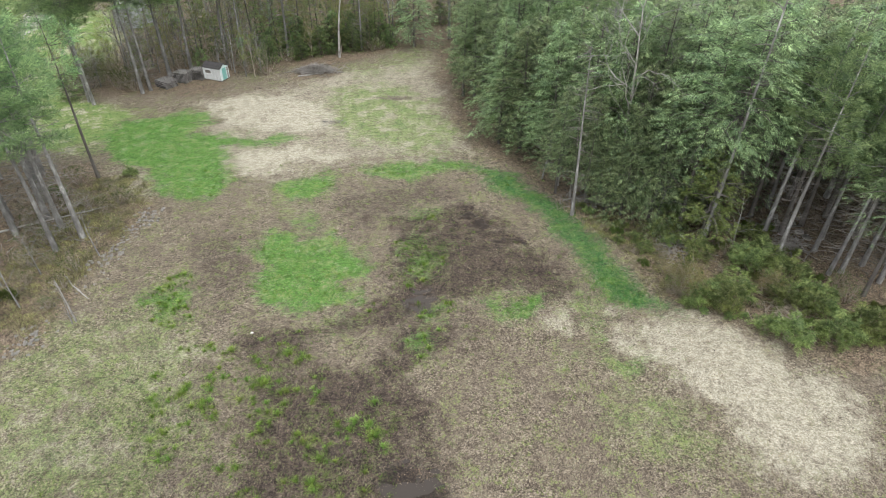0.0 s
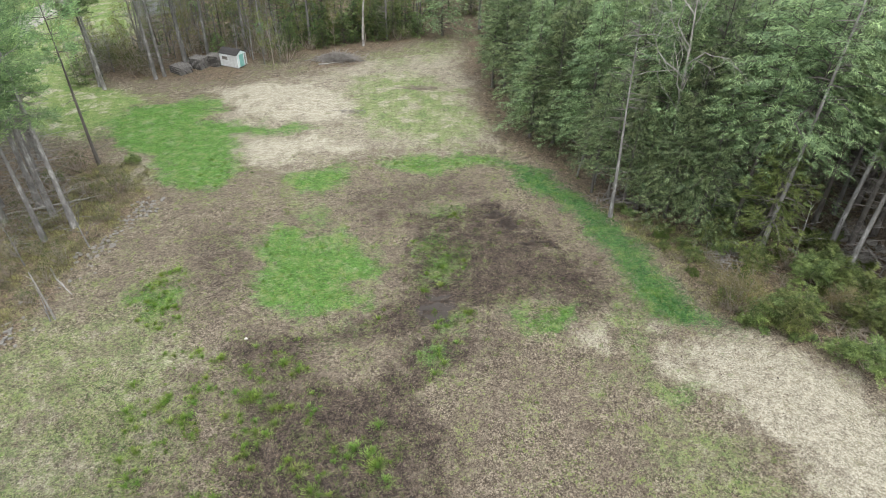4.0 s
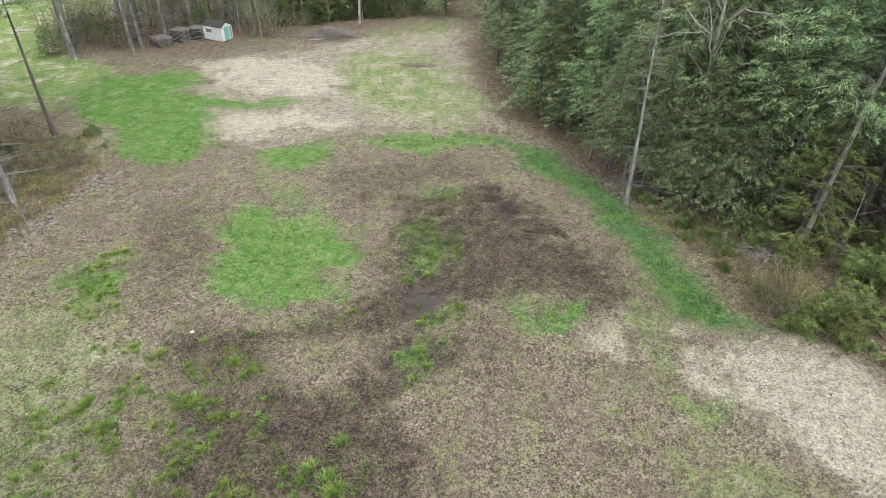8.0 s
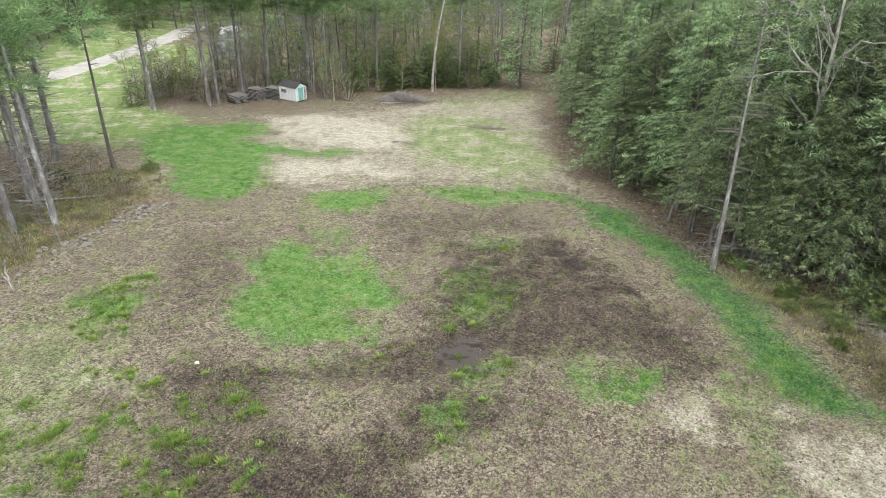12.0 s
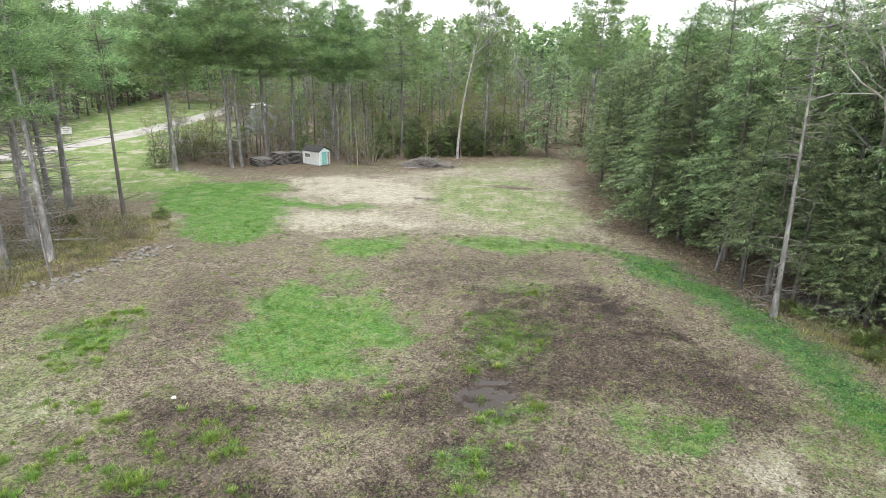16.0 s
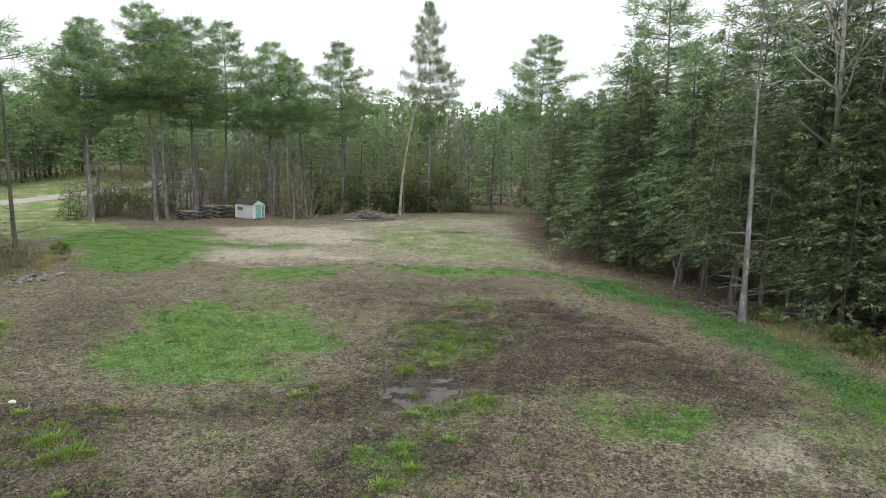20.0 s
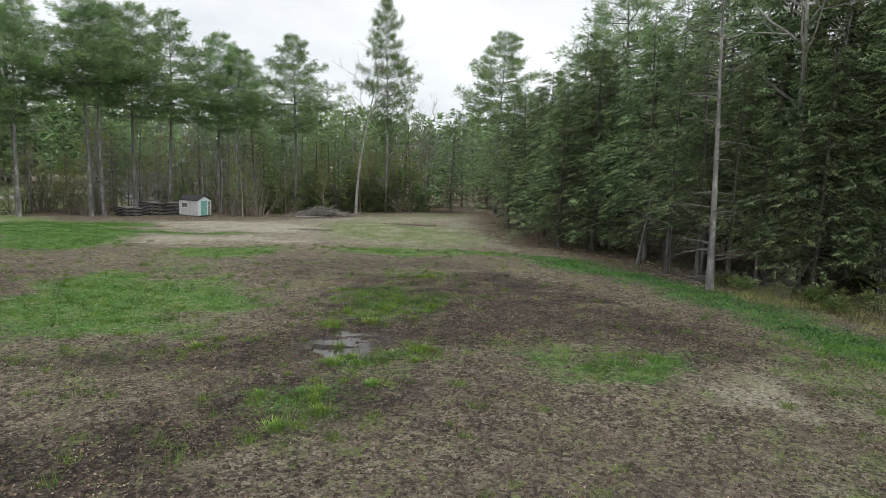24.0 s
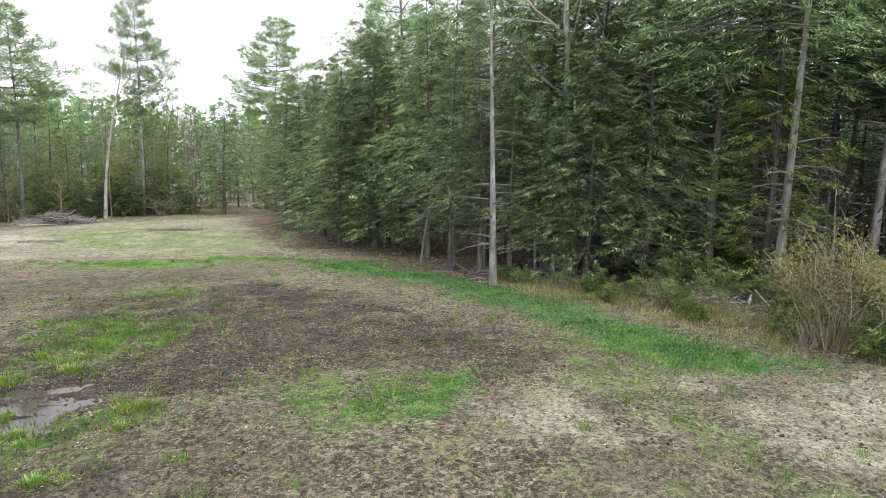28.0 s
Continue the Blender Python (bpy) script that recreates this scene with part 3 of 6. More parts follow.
LITTER = [
    ([(0.2, 84.0), (3.3, 75.3), (5.6, 63.2), (10.6, 55.4), (12.9, 50.6), (17.2, 43.4), (18.5, 39.0), (24.0, 35.0), (29.5, 30.5), (90.0, 30.0), (90.0, 160.0), (0.0, 160.0), (0.0, 100.0)], 1.0),
    ([(1.0, 82.0), (1.6, 72.0), (4.4, 64.0), (8.0, 60.0), (6.0, 82.0)], 0.8),
    ([(-26.2, 52.0), (-27.5, 45.0), (-27.0, 33.0), (-31.0, 30.0), (-60.0, 30.0), (-62.0, 60.0), (-36.0, 60.0), (-30.0, 54.0)], 0.8),
    ([(-46.0, 79.0), (-34.0, 80.5), (-28.0, 88.0), (-14.0, 92.0), (0.0, 100.0), (0.0, 160.0), (-50.0, 160.0), (-52.0, 90.0)], 0.9),
    ([(-39.0, 82.0), (-34.0, 80.0), (-29.5, 80.5), (-28.5, 85.5), (-36.0, 86.0)], 0.85),
    ([(-21.5, 88.0), (-19.0, 84.0), (-12.5, 86.5), (-13.0, 91.0)], 0.7),
]
PUDDLE = [([(-2.5, 38.3), (-1.2, 39.3), (0.3, 39.1), (0.7, 37.8), (-0.4, 36.5), (-2.2, 36.5)], 1.0), ([(-3.2, 23.4), (-0.6, 24.0), (1.6, 22.0), (1.2, 19.8), (-2.6, 20.4)], 0.9), ([(-6.2, 25.4), (-5.0, 26.0), (-4.6, 23.8), (-6.4, 23.2)], 0.75)]
RUTS = [([(2.4, 50.4), (3.6, 50.9), (4.2, 50.0), (3.0, 49.6)], 1.0), ([(3.6, 49.5), (4.6, 50.0), (5.5, 48.6), (4.6, 48.2)], 1.0), ([(3.0, 48.9), (3.9, 49.1), (4.0, 48.5), (3.3, 48.3)], 0.9), ([(5.1, 46.3), (6.6, 46.5), (6.7, 46.0), (5.3, 45.9)], 1.0), ([(6.9, 46.2), (7.9, 46.4), (8.5, 45.3), (7.4, 45.6)], 1.0)]


def base_height(x, y):
    far_dip = -0.6 * smooth((-x - 5) / 25) * smooth((y - 50) / 35)
    return far_dip


def relief(x, y):
    z = base_height(x, y)
    z = z + 0.16 * (fbm(x * 0.12, y * 0.12, 21, 3) - 0.5)
    z = z + 0.07 * (fbm(x * 0.7, y * 0.7, 31, 4) - 0.5)
    z = z + 0.05 * (fbm(x * 2.2, y * 2.2, 57, 3) - 0.5) * smooth((70 - y) / 20)
    pool = cover(x, y, PUDDLE, 0.5, 0.6, 41)
    z = z - 0.045 * pool + 0.24 * pool * (fbm(x * 0.9 + 0.4 * y, y * 2.3 - 0.4 * x, 77, 4) - 0.5)
    z = z - 0.15 * cover(x, y, RUTS, 0.25, 0.7, 43) * (0.5 + fbm(x * 1.5, y * 1.5, 47, 2))
    return z


def height_at(x, y):
    return float(relief(np.array([float(x)]), np.array([float(y)]))[0])


def ground_sheet():
    xs = np.concatenate([[-2500, -1200, -600, -320, -200, -140, -110], np.arange(-92, -44, 1.0), np.arange(-44, -8, 0.4), np.arange(-8, 10, 0.2), np.arange(10, 36, 0.4), np.arange(36, 80, 1.2), [90, 120, 180, 320, 600, 1200, 2500]])
    ys = np.concatenate([[-2500, -1000, -400, -150, -60, -20, 0], np.arange(8, 34, 0.32), np.arange(34, 52, 0.2), np.arange(52, 62, 0.32), np.arange(62, 100, 0.5), np.arange(100, 165, 2.0), [180, 240, 400, 800, 1600, 3000]])
    gx, gy = np.meshgrid(xs, ys)
    x, y = gx.ravel(), gy.ravel()
    z = relief(x, y)
    nx, ny = len(xs), len(ys)
    i = np.arange(nx * ny).reshape(ny, nx)
    quads = np.stack([i[:-1, :-1], i[:-1, 1:], i[1:, 1:], i[1:, :-1]], -1).reshape(-1, 4)
    me = bpy.data.meshes.new("ground")
    me.from_pydata(np.stack([x, y, z], 1).tolist(), [], quads.tolist())
    green, straw, mud = cover(x, y, LAWN, 1.9, 2.0, 3), cover(x, y, STRAW, 2.4, 2.4, 5), cover(x, y, MUD, 2.2, 2.0, 7)
    ruts = cover(x, y, RUTS, 0.22, 0.7, 43)
    mud = np.maximum(mud, 1.5 * ruts)
    wet = np.maximum(np.maximum(cover(x, y, PUDDLE, 1.2, 0.8, 41), 0.42 * np.minimum(mud, 1)), 0.98 * ruts)
    olive, wood, cool = cover(x, y, OLIVE, 3.2, 2.8, 11), cover(x, y, LITTER, 1.8, 1.6, 13), cover(x, y, COOL_GRASS, 1.8, 1.2, 17)
    far = smooth((np.hypot(x, y - 60) - 110) / 40)
    wood = np.maximum(wood, far)
    for name, four in (("cover", (green, straw, mud, wet)), ("cover2", (olive, wood, cool, np.ones_like(x)))):
        at = me.color_attributes.new(name, 'FLOAT_COLOR', 'POINT')
        at.data.foreach_set("color", np.stack(four, 1).astype(np.float32).ravel())
    me.materials.append(GROUND)
    me.polygons.foreach_set("use_smooth", np.ones(len(me.polygons), bool))
    me.update()
    return tagged(new("ground", me), "uneven clearing ground of mud, straw and patchy grass", "ground", kind="structure")


ground_sheet()


# ---- mesh helpers ----
class Shape:
    """Collects tubes and loose triangles into one mesh."""

    def __init__(self):
        self.v, self.f, self.n = [], [], 0

    def add(self, verts, faces):
        self.v.append(np.asarray(verts, float))
        self.f.extend([tuple(k + self.n for k in face) for face in faces])
        self.n += len(verts)

    def tube(self, pts, radii, sides=5):
        pts = np.asarray(pts, float)
        verts = []
        for k, p in enumerate(pts):
            d = pts[min(k + 1, len(pts) - 1)] - pts[max(k - 1, 0)]
            d = d / (np.linalg.norm(d) + 1e-9)
            u = np.cross(d, (0.0, 0.0, 1.0) if abs(d[2]) < 0.8 else (1.0, 0.0, 0.0))
            u /= np.linalg.norm(u) + 1e-9
            w = np.cross(d, u)
            for s in range(sides):
                a = 2 * math.pi * s / sides
                verts.append(p + radii[k] * (math.cos(a) * u + math.sin(a) * w))
        faces = []
        for k in range(len(pts) - 1):
            for s in range(sides):
                t = (s + 1) % sides
                faces.append((k * sides + s, k * sides + t, (k + 1) * sides + t, (k + 1) * sides + s))
        faces.append(tuple(range((len(pts) - 1) * sides, len(pts) * sides)))
        self.add(verts, faces)

    def box(self, size, at=(0, 0, 0), turn=None, bevel=0.0):
        sx, sy, sz = (s / 2 for s in size)
        v = np.array([(x, y, z) for x in (-sx, sx) for y in (-sy, sy) for z in (-sz, sz)])
        if turn is not None:
            v = v @ np.array(turn.to_3x3()).T
        self.add(v + np.array(at), [(0, 1, 3, 2), (4, 6, 7, 5), (0, 4, 5, 1), (2, 3, 7, 6), (0, 2, 6, 4), (1, 5, 7, 3)])

    def mesh(self, name, mat, smoothed=True):
        me = bpy.data.meshes.new(name)
        me.from_pydata(np.concatenate(self.v).tolist(), [], self.f)
        me.materials.append(mat)
        if smoothed:
            me.polygons.foreach_set("use_smooth", np.ones(len(me.polygons), bool))
        me.update()
        return me


def tri_mesh(name, tris, mat):
    """tris: (n, 3, 3) corners of loose leaflets."""
    tris = np.asarray(tris, np.float32).reshape(-1, 3, 3)
    n = len(tris)
    me = bpy.data.meshes.new(name)
    me.vertices.add(3 * n)
    me.vertices.foreach_set("co", tris.ravel())
    me.loops.add(3 * n)
    me.loops.foreach_set("vertex_index", np.arange(3 * n, dtype=np.int32))
    me.polygons.add(n)
    me.polygons.foreach_set("loop_start", np.arange(0, 3 * n, 3, dtype=np.int32))
    me.polygons.foreach_set("loop_total", np.full(n, 3, dtype=np.int32))
    me.materials.append(mat)
    me.update(calc_edges=True)
    return me


def part(name, me, parent, label=""):
    ob = new(name, me)
    ob.parent = parent
    return tagged(ob, label)


def unit(v):
    return v / (np.linalg.norm(v, axis=-1, keepdims=True) + 1e-9)


def fronds(rng, o, d, length, leaflets=7, width=0.11, reach=0.48, droop=0.25):
    """Flat sprays: leaflets set in pairs along a drooping twig."""
    n = len(o)
    d = unit(d)
    up = unit(np.stack([rng.normal(0, 0.6, n), rng.normal(0, 0.6, n), np.ones(n)], 1))
    s = unit(np.cross(d, up))
    out = []
    for k in range(leaflets):
        f = (k + 0.5) / leaflets
        p = o + d * (length * f)[:, None] + np.array([0, 0, -1.0]) * (droop * length * f * f)[:, None]
        side = 1 if k % 2 else -1
        if k == leaflets - 1:
            leaf = d.copy()
        else:
            leaf = d * 0.62 + s * side * 0.78
        leaf = unit(leaf + rng.normal(0, 0.16, (n, 3)) + np.array([0, 0, -0.22]))
        ll = length * reach * (1.15 - 0.65 * f) * rng.uniform(0.75, 1.2, n)
        w = width * rng.uniform(0.7, 1.3, n)
        out.append(np.stack([p - d * w[:, None], p + d * w[:, None], p + leaf * ll[:, None]], 1))
    return np.concatenate(out)


def tufts(rng, o, aim, length, spikes=9, width=0.05, spread=0.9):
    """Starry bunches of needles."""
    n = len(o)
    out = []
    for k in range(spikes):
        d = unit(unit(aim) * 0.75 + rng.normal(0, spread * 0.6, (n, 3)))
        s = unit(np.cross(d, rng.normal(0, 1, (n, 3))))
        l = length * rng.uniform(0.7, 1.25, n)
        b = o + rng.normal(0, 0.06, (n, 3))
        tip = b + d * l[:, None]
        w = (width * rng.uniform(0.7, 1.3, n))[:, None]
        out.append(np.stack([b - s * w * 0.6, tip + s * w, tip - s * w * 0.4 + d * (0.12 * l)[:, None]], 1))
    return np.concatenate(out)


def bough_points(rng, base, az, length, rise, droop, n=5):
    """A limb that leaves the trunk at az, rises, then sags."""
    t = np.linspace(0, 1, n)
    out = np.stack([np.cos(az) * t * length, np.sin(az) * t * length, rise * length * t - droop * length * t * t], 1)
    side = np.array([-math.sin(az), math.cos(az), 0.0]) * rng.normal(0, 0.06) * length
    return base + out + side * (t ** 2)[:, None]


def along(pts, f):
    """Points at the fractions f along a polyline, and its direction there."""
    k = np.clip(f * (len(pts) - 1), 0, len(pts) - 1.001)
    i = k.astype(int)
    u = (k - i)[:, None]
    return pts[i] * (1 - u) + pts[i + 1] * u, unit(pts[i + 1] - pts[i])


def trunk_line(rng, h, bend=0.02, n=8):
    t = np.linspace(0, 1, n)
    return np.stack([h * bend * np.sin(t * 3 + rng.uniform(0, 6)) * t, h * bend * np.cos(t * 2.6 + rng.uniform(0, 6)) * t, h * t], 1)


def conifer(name, seed, h, reach, clear, boughs, sprays, style, bark, needles, dead=10, ragged=0.25, girth=0.013, bend=0.02, spikes=8, needle=1.0, leaflets=9):
    """A hemlock or pine: tapered trunk, limbs, dead stubs under the crown, and a ragged crown of sprays."""
    rng = np.random.default_rng(seed)
    root = new(name)
    line = trunk_line(rng, h, bend)
    wood = Shape()
    wood.tube(line, [h * girth * (1.25 if k == 0 else 1) * (1 - 0.93 * k / 7) for k in range(8)], 7)
    limbs, stubs = Shape(), Shape()
    foliage = []
    for k in range(boughs):
        f = clear + (0.985 - clear) * ((k + rng.uniform(0, 0.8)) / boughs)
        u = (f - clear) / (1 - clear)
        base, _ = along(line, np.array([f]))
        az = k * 2.39996 + rng.normal(0, 0.3)
        if style == "pine":
            tiers = max(4, boughs // 6)
            f = clear + (0.985 - clear) * ((k * tiers // boughs) + 0.16 * math.sin(k * 1.7)) / tiers
            u = max(0.0, (f - clear) / (1 - clear))
            base, _ = along(line, np.array([f]))
            prof = (1.02 - u) ** 0.95 * (0.42 + 0.58 * min(1, u * 3.6)) * 1.16
            length = max(0.35, reach * prof * rng.uniform(1 - ragged * 1.9, 1 + ragged))
            pts = bough_points(rng, base[0], az, length, -0.05 + 0.55 * u * u + rng.normal(0, 0.09), -0.14)
        else:
            prof = (1 - u) ** 0.62 * (0.78 + 0.22 * min(1, u * 6))
            length = max(0.3, reach * prof * rng.uniform(1 - ragged, 1 + ragged))
            pts = bough_points(rng, base[0], az, length, 0.22 + 0.35 * u, 0.42 - 0.2 * u)
        limbs.tube(pts[[0, 2, 4]], [0.012 * length + 0.012, 0.008 * length + 0.008, 0.004], 3)
        m = max(3, int(sprays * ((0.12 if style == "pine" else 0.35) + length / reach)))
        fr = rng.uniform(0.18 if style != "pine" else 0.30, 1.02, m) ** 0.8
        p, d = along(pts, np.clip(fr, 0, 1))
        out = np.array([math.cos(az), math.sin(az), 0.0])
        lat = np.array([-math.sin(az), math.cos(az), 0.0])
        sway = rng.normal(0, 1, m)
        flare = 0.26 * length * (1.15 - 0.7 * fr) + 0.12 if style == "pine" else 0.16 * length * (0.25 + fr * 0.75)
        p = p + lat * (sway * flare)[:, None] + np.array([0, 0, 1.0]) * (rng.normal(0, (0.036 if style == 'pine' else 0.05) * length + 0.06, m))[:, None]
        aim = unit(out * 0.8 + lat * (sway * 0.75)[:, None] + np.array([0, 0, 0.0]))
        if style == "pine":
            foliage.append(tufts(rng, p, aim + np.array([0, 0, 0.30]), np.full(m, needle), spikes, needle * 0.075, 0.8))
        else:
            foliage.append(fronds(rng, p, aim, rng.uniform(0.36, 0.80, m) * (h / 12) ** 0.5 * needle, leaflets, 0.40 / leaflets * needle, 0.46, 0.34))
    for k in range(dead):
        f = rng.uniform(0.08, clear + 0.12)
        base, _ = along(line, np.array([f]))
        az = rng.uniform(0, 6.28)
        length = reach * rng.uniform(0.25, 0.75)
        pts = bough_points(rng, base[0], az, length, rng.uniform(0.0, 0.35), rng.uniform(0.0, 0.3), 4)
        stubs.tube(pts, [0.03, 0.022, 0.014, 0.006], 3)
        for j in range(2):
            q, _ = along(pts, np.array([rng.uniform(0.35, 0.9)]))
            stubs.tube([q[0], q[0] + rng.normal(0, 0.22 * length, 3)], [0.012, 0.004], 3)
    part("trunk", wood.mesh("trunk", bark), root)
    tagged(part("branchwork", limbs.mesh("branchwork", bark), root), kind="stuff")
    if dead:
        tagged(part("dead_branchwork", stubs.mesh("dead_branchwork", DEADWOOD if dead > 50 else bark), root), kind="stuff")
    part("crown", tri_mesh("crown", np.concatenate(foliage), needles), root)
    return root


def grow(rng, shape, start, direction, length, radius, depth, tips, spread=0.55, up=0.15):
    """A bare limb that forks again and again."""
    pts = [np.array(start, float)]
    d = np.array(direction, float)
    for k in range(3):
        d = d + rng.normal(0, 0.13, 3) + np.array([0, 0, up * 0.4])
        d /= np.linalg.norm(d)
        pts.append(pts[-1] + d * length / 3)
    shape.tube(pts, [radius, radius * 0.85, radius * 0.7, radius * 0.5], 5 if depth > 2 else 3)
    if depth == 0:
        tips.append(pts[-1])
        tips.append(pts[-2])
        return
    for k in range(2 if depth > 2 else 3):
        side = rng.normal(0, 1, 3)
        side -= d * side.dot(d)
        side /= np.linalg.norm(side)
        q = pts[-1] if k == 0 else pts[rng.integers(1, 4)]
        grow(rng, shape, q, d * (1 - spread * 0.5) + side * spread * rng.uniform(0.6, 1.2), length * rng.uniform(0.55, 0.8), radius * (0.55 if k else 0.6), depth - 1, tips, spread, up)


def hardwood(name, seed, h, bark, leaves=None, leaf_count=0, leaf_size=0.09, depth=4, lean=0.0, limbs_from=0.35, limb_count=8, girth=0.012):
    """A bare or budding broadleaf tree."""
    rng = np.random.default_rng(seed)
    root = new(name)
    line = trunk_line(rng, h * 0.8, 0.03)
    line[:, 0] += lean * line[:, 2] * (line[:, 2] / h)
    wood = Shape()
    r0 = girth * h
    wood.tube(line, [r0 * (1.2 if k == 0 else 1) * (1 - 0.8 * k / 7) for k in range(8)], 7)
    tips = []
    twigs = Shape()
    for k in range(limb_count):
        f = limbs_from + (1 - limbs_from) * (k + rng.uniform(0.2, 0.9)) / limb_count
        base, d = along(line, np.array([min(f, 0.999)]))
        az = k * 2.4 + rng.normal(0, 0.4)
        aim = np.array([math.cos(az), math.sin(az), 0.75])
        grow(rng, twigs, base[0], aim / np.linalg.norm(aim), h * 0.17 * (1.25 - 0.5 * f), r0 * 0.38 * (1.2 - f * 0.6), depth - 2, tips)
    grow(rng, twigs, line[-1], unit(line[-1] - line[-2]), h * 0.16, r0 * 0.22, depth - 2, tips)
    part("trunk", wood.mesh("trunk", bark), root)
    tagged(part("branchwork", twigs.mesh("branchwork", bark), root), kind="stuff")
    if leaves:
        tips = np.array(tips)
        pick = tips[rng.integers(0, len(tips), leaf_count)] + rng.normal(0, 0.028 * h, (leaf_count, 3))
        part("crown", tri_mesh("crown", tufts(rng, pick, rng.normal(0, 1, (leaf_count, 3)) + [0, 0, 0.4], np.full(leaf_count, leaf_size), 3, leaf_size * 0.38, 1.3), leaves), root)
    return root


def bush(name, seed, h, width, stems, bark, leaves, leaf_count, leaf_size, flat=False):
    """Many stems from one stool, with leaves or sprays towards their ends."""
    rng = np.random.default_rng(seed)
    root = new(name)
    wood = Shape()
    spots, aims = [], []
    for k in range(stems):
        az = rng.uniform(0, 6.28)
        r = width * math.sqrt(rng.uniform(0.02, 1)) * 0.5
        top = np.array([math.cos(az) * r, math.sin(az) * r, h * rng.uniform(0.6, 1.0) * (1 - 0.35 * (r / (width * 0.5)) ** 2)])
        foot = np.array([math.cos(az) * r * 0.2, math.sin(az) * r * 0.2, -0.05])
        mid = foot * 0.45 + top * 0.55 + rng.normal(0, 0.05 * h, 3)
        wood.tube([foot, mid, top], [0.014 * h ** 0.5, 0.010, 0.004], 3)
        for j in range(3):
            q = mid + (top - mid) * rng.uniform(0, 0.9)
            e = q + (top - mid) * 0.35 + rng.normal(0, 0.13 * h, 3)
            wood.tube([q, e], [0.007, 0.003], 3)
            m = max(1, leaf_count // (stems * 3))
            u = rng.uniform(0.15, 1.05, m)[:, None]
            spots.append(q + (e - q) * u + rng.normal(0, 0.06 * h, (m, 3)))
            aims.append(np.tile(e - foot, (m, 1)) + rng.normal(0, 0.5, (m, 3)))
    spots, aims = np.concatenate(spots), np.concatenate(aims)
    spots[:, 2] = np.maximum(spots[:, 2], 0.05)
    tagged(part("stemwork", wood.mesh("stemwork", bark), root), kind="stuff")
    if flat:
        aims[:, 2] *= 0.3
        part("crown", tri_mesh("crown", fronds(rng, spots, aims, rng.uniform(0.7, 1.3, len(spots)) * leaf_size, 9, 0.034), leaves), root)
    else:
        part("crown", tri_mesh("crown", tufts(rng, spots, aims, np.full(len(spots), leaf_size), 4, leaf_size * 0.32, 1.2), leaves), root)
    return root


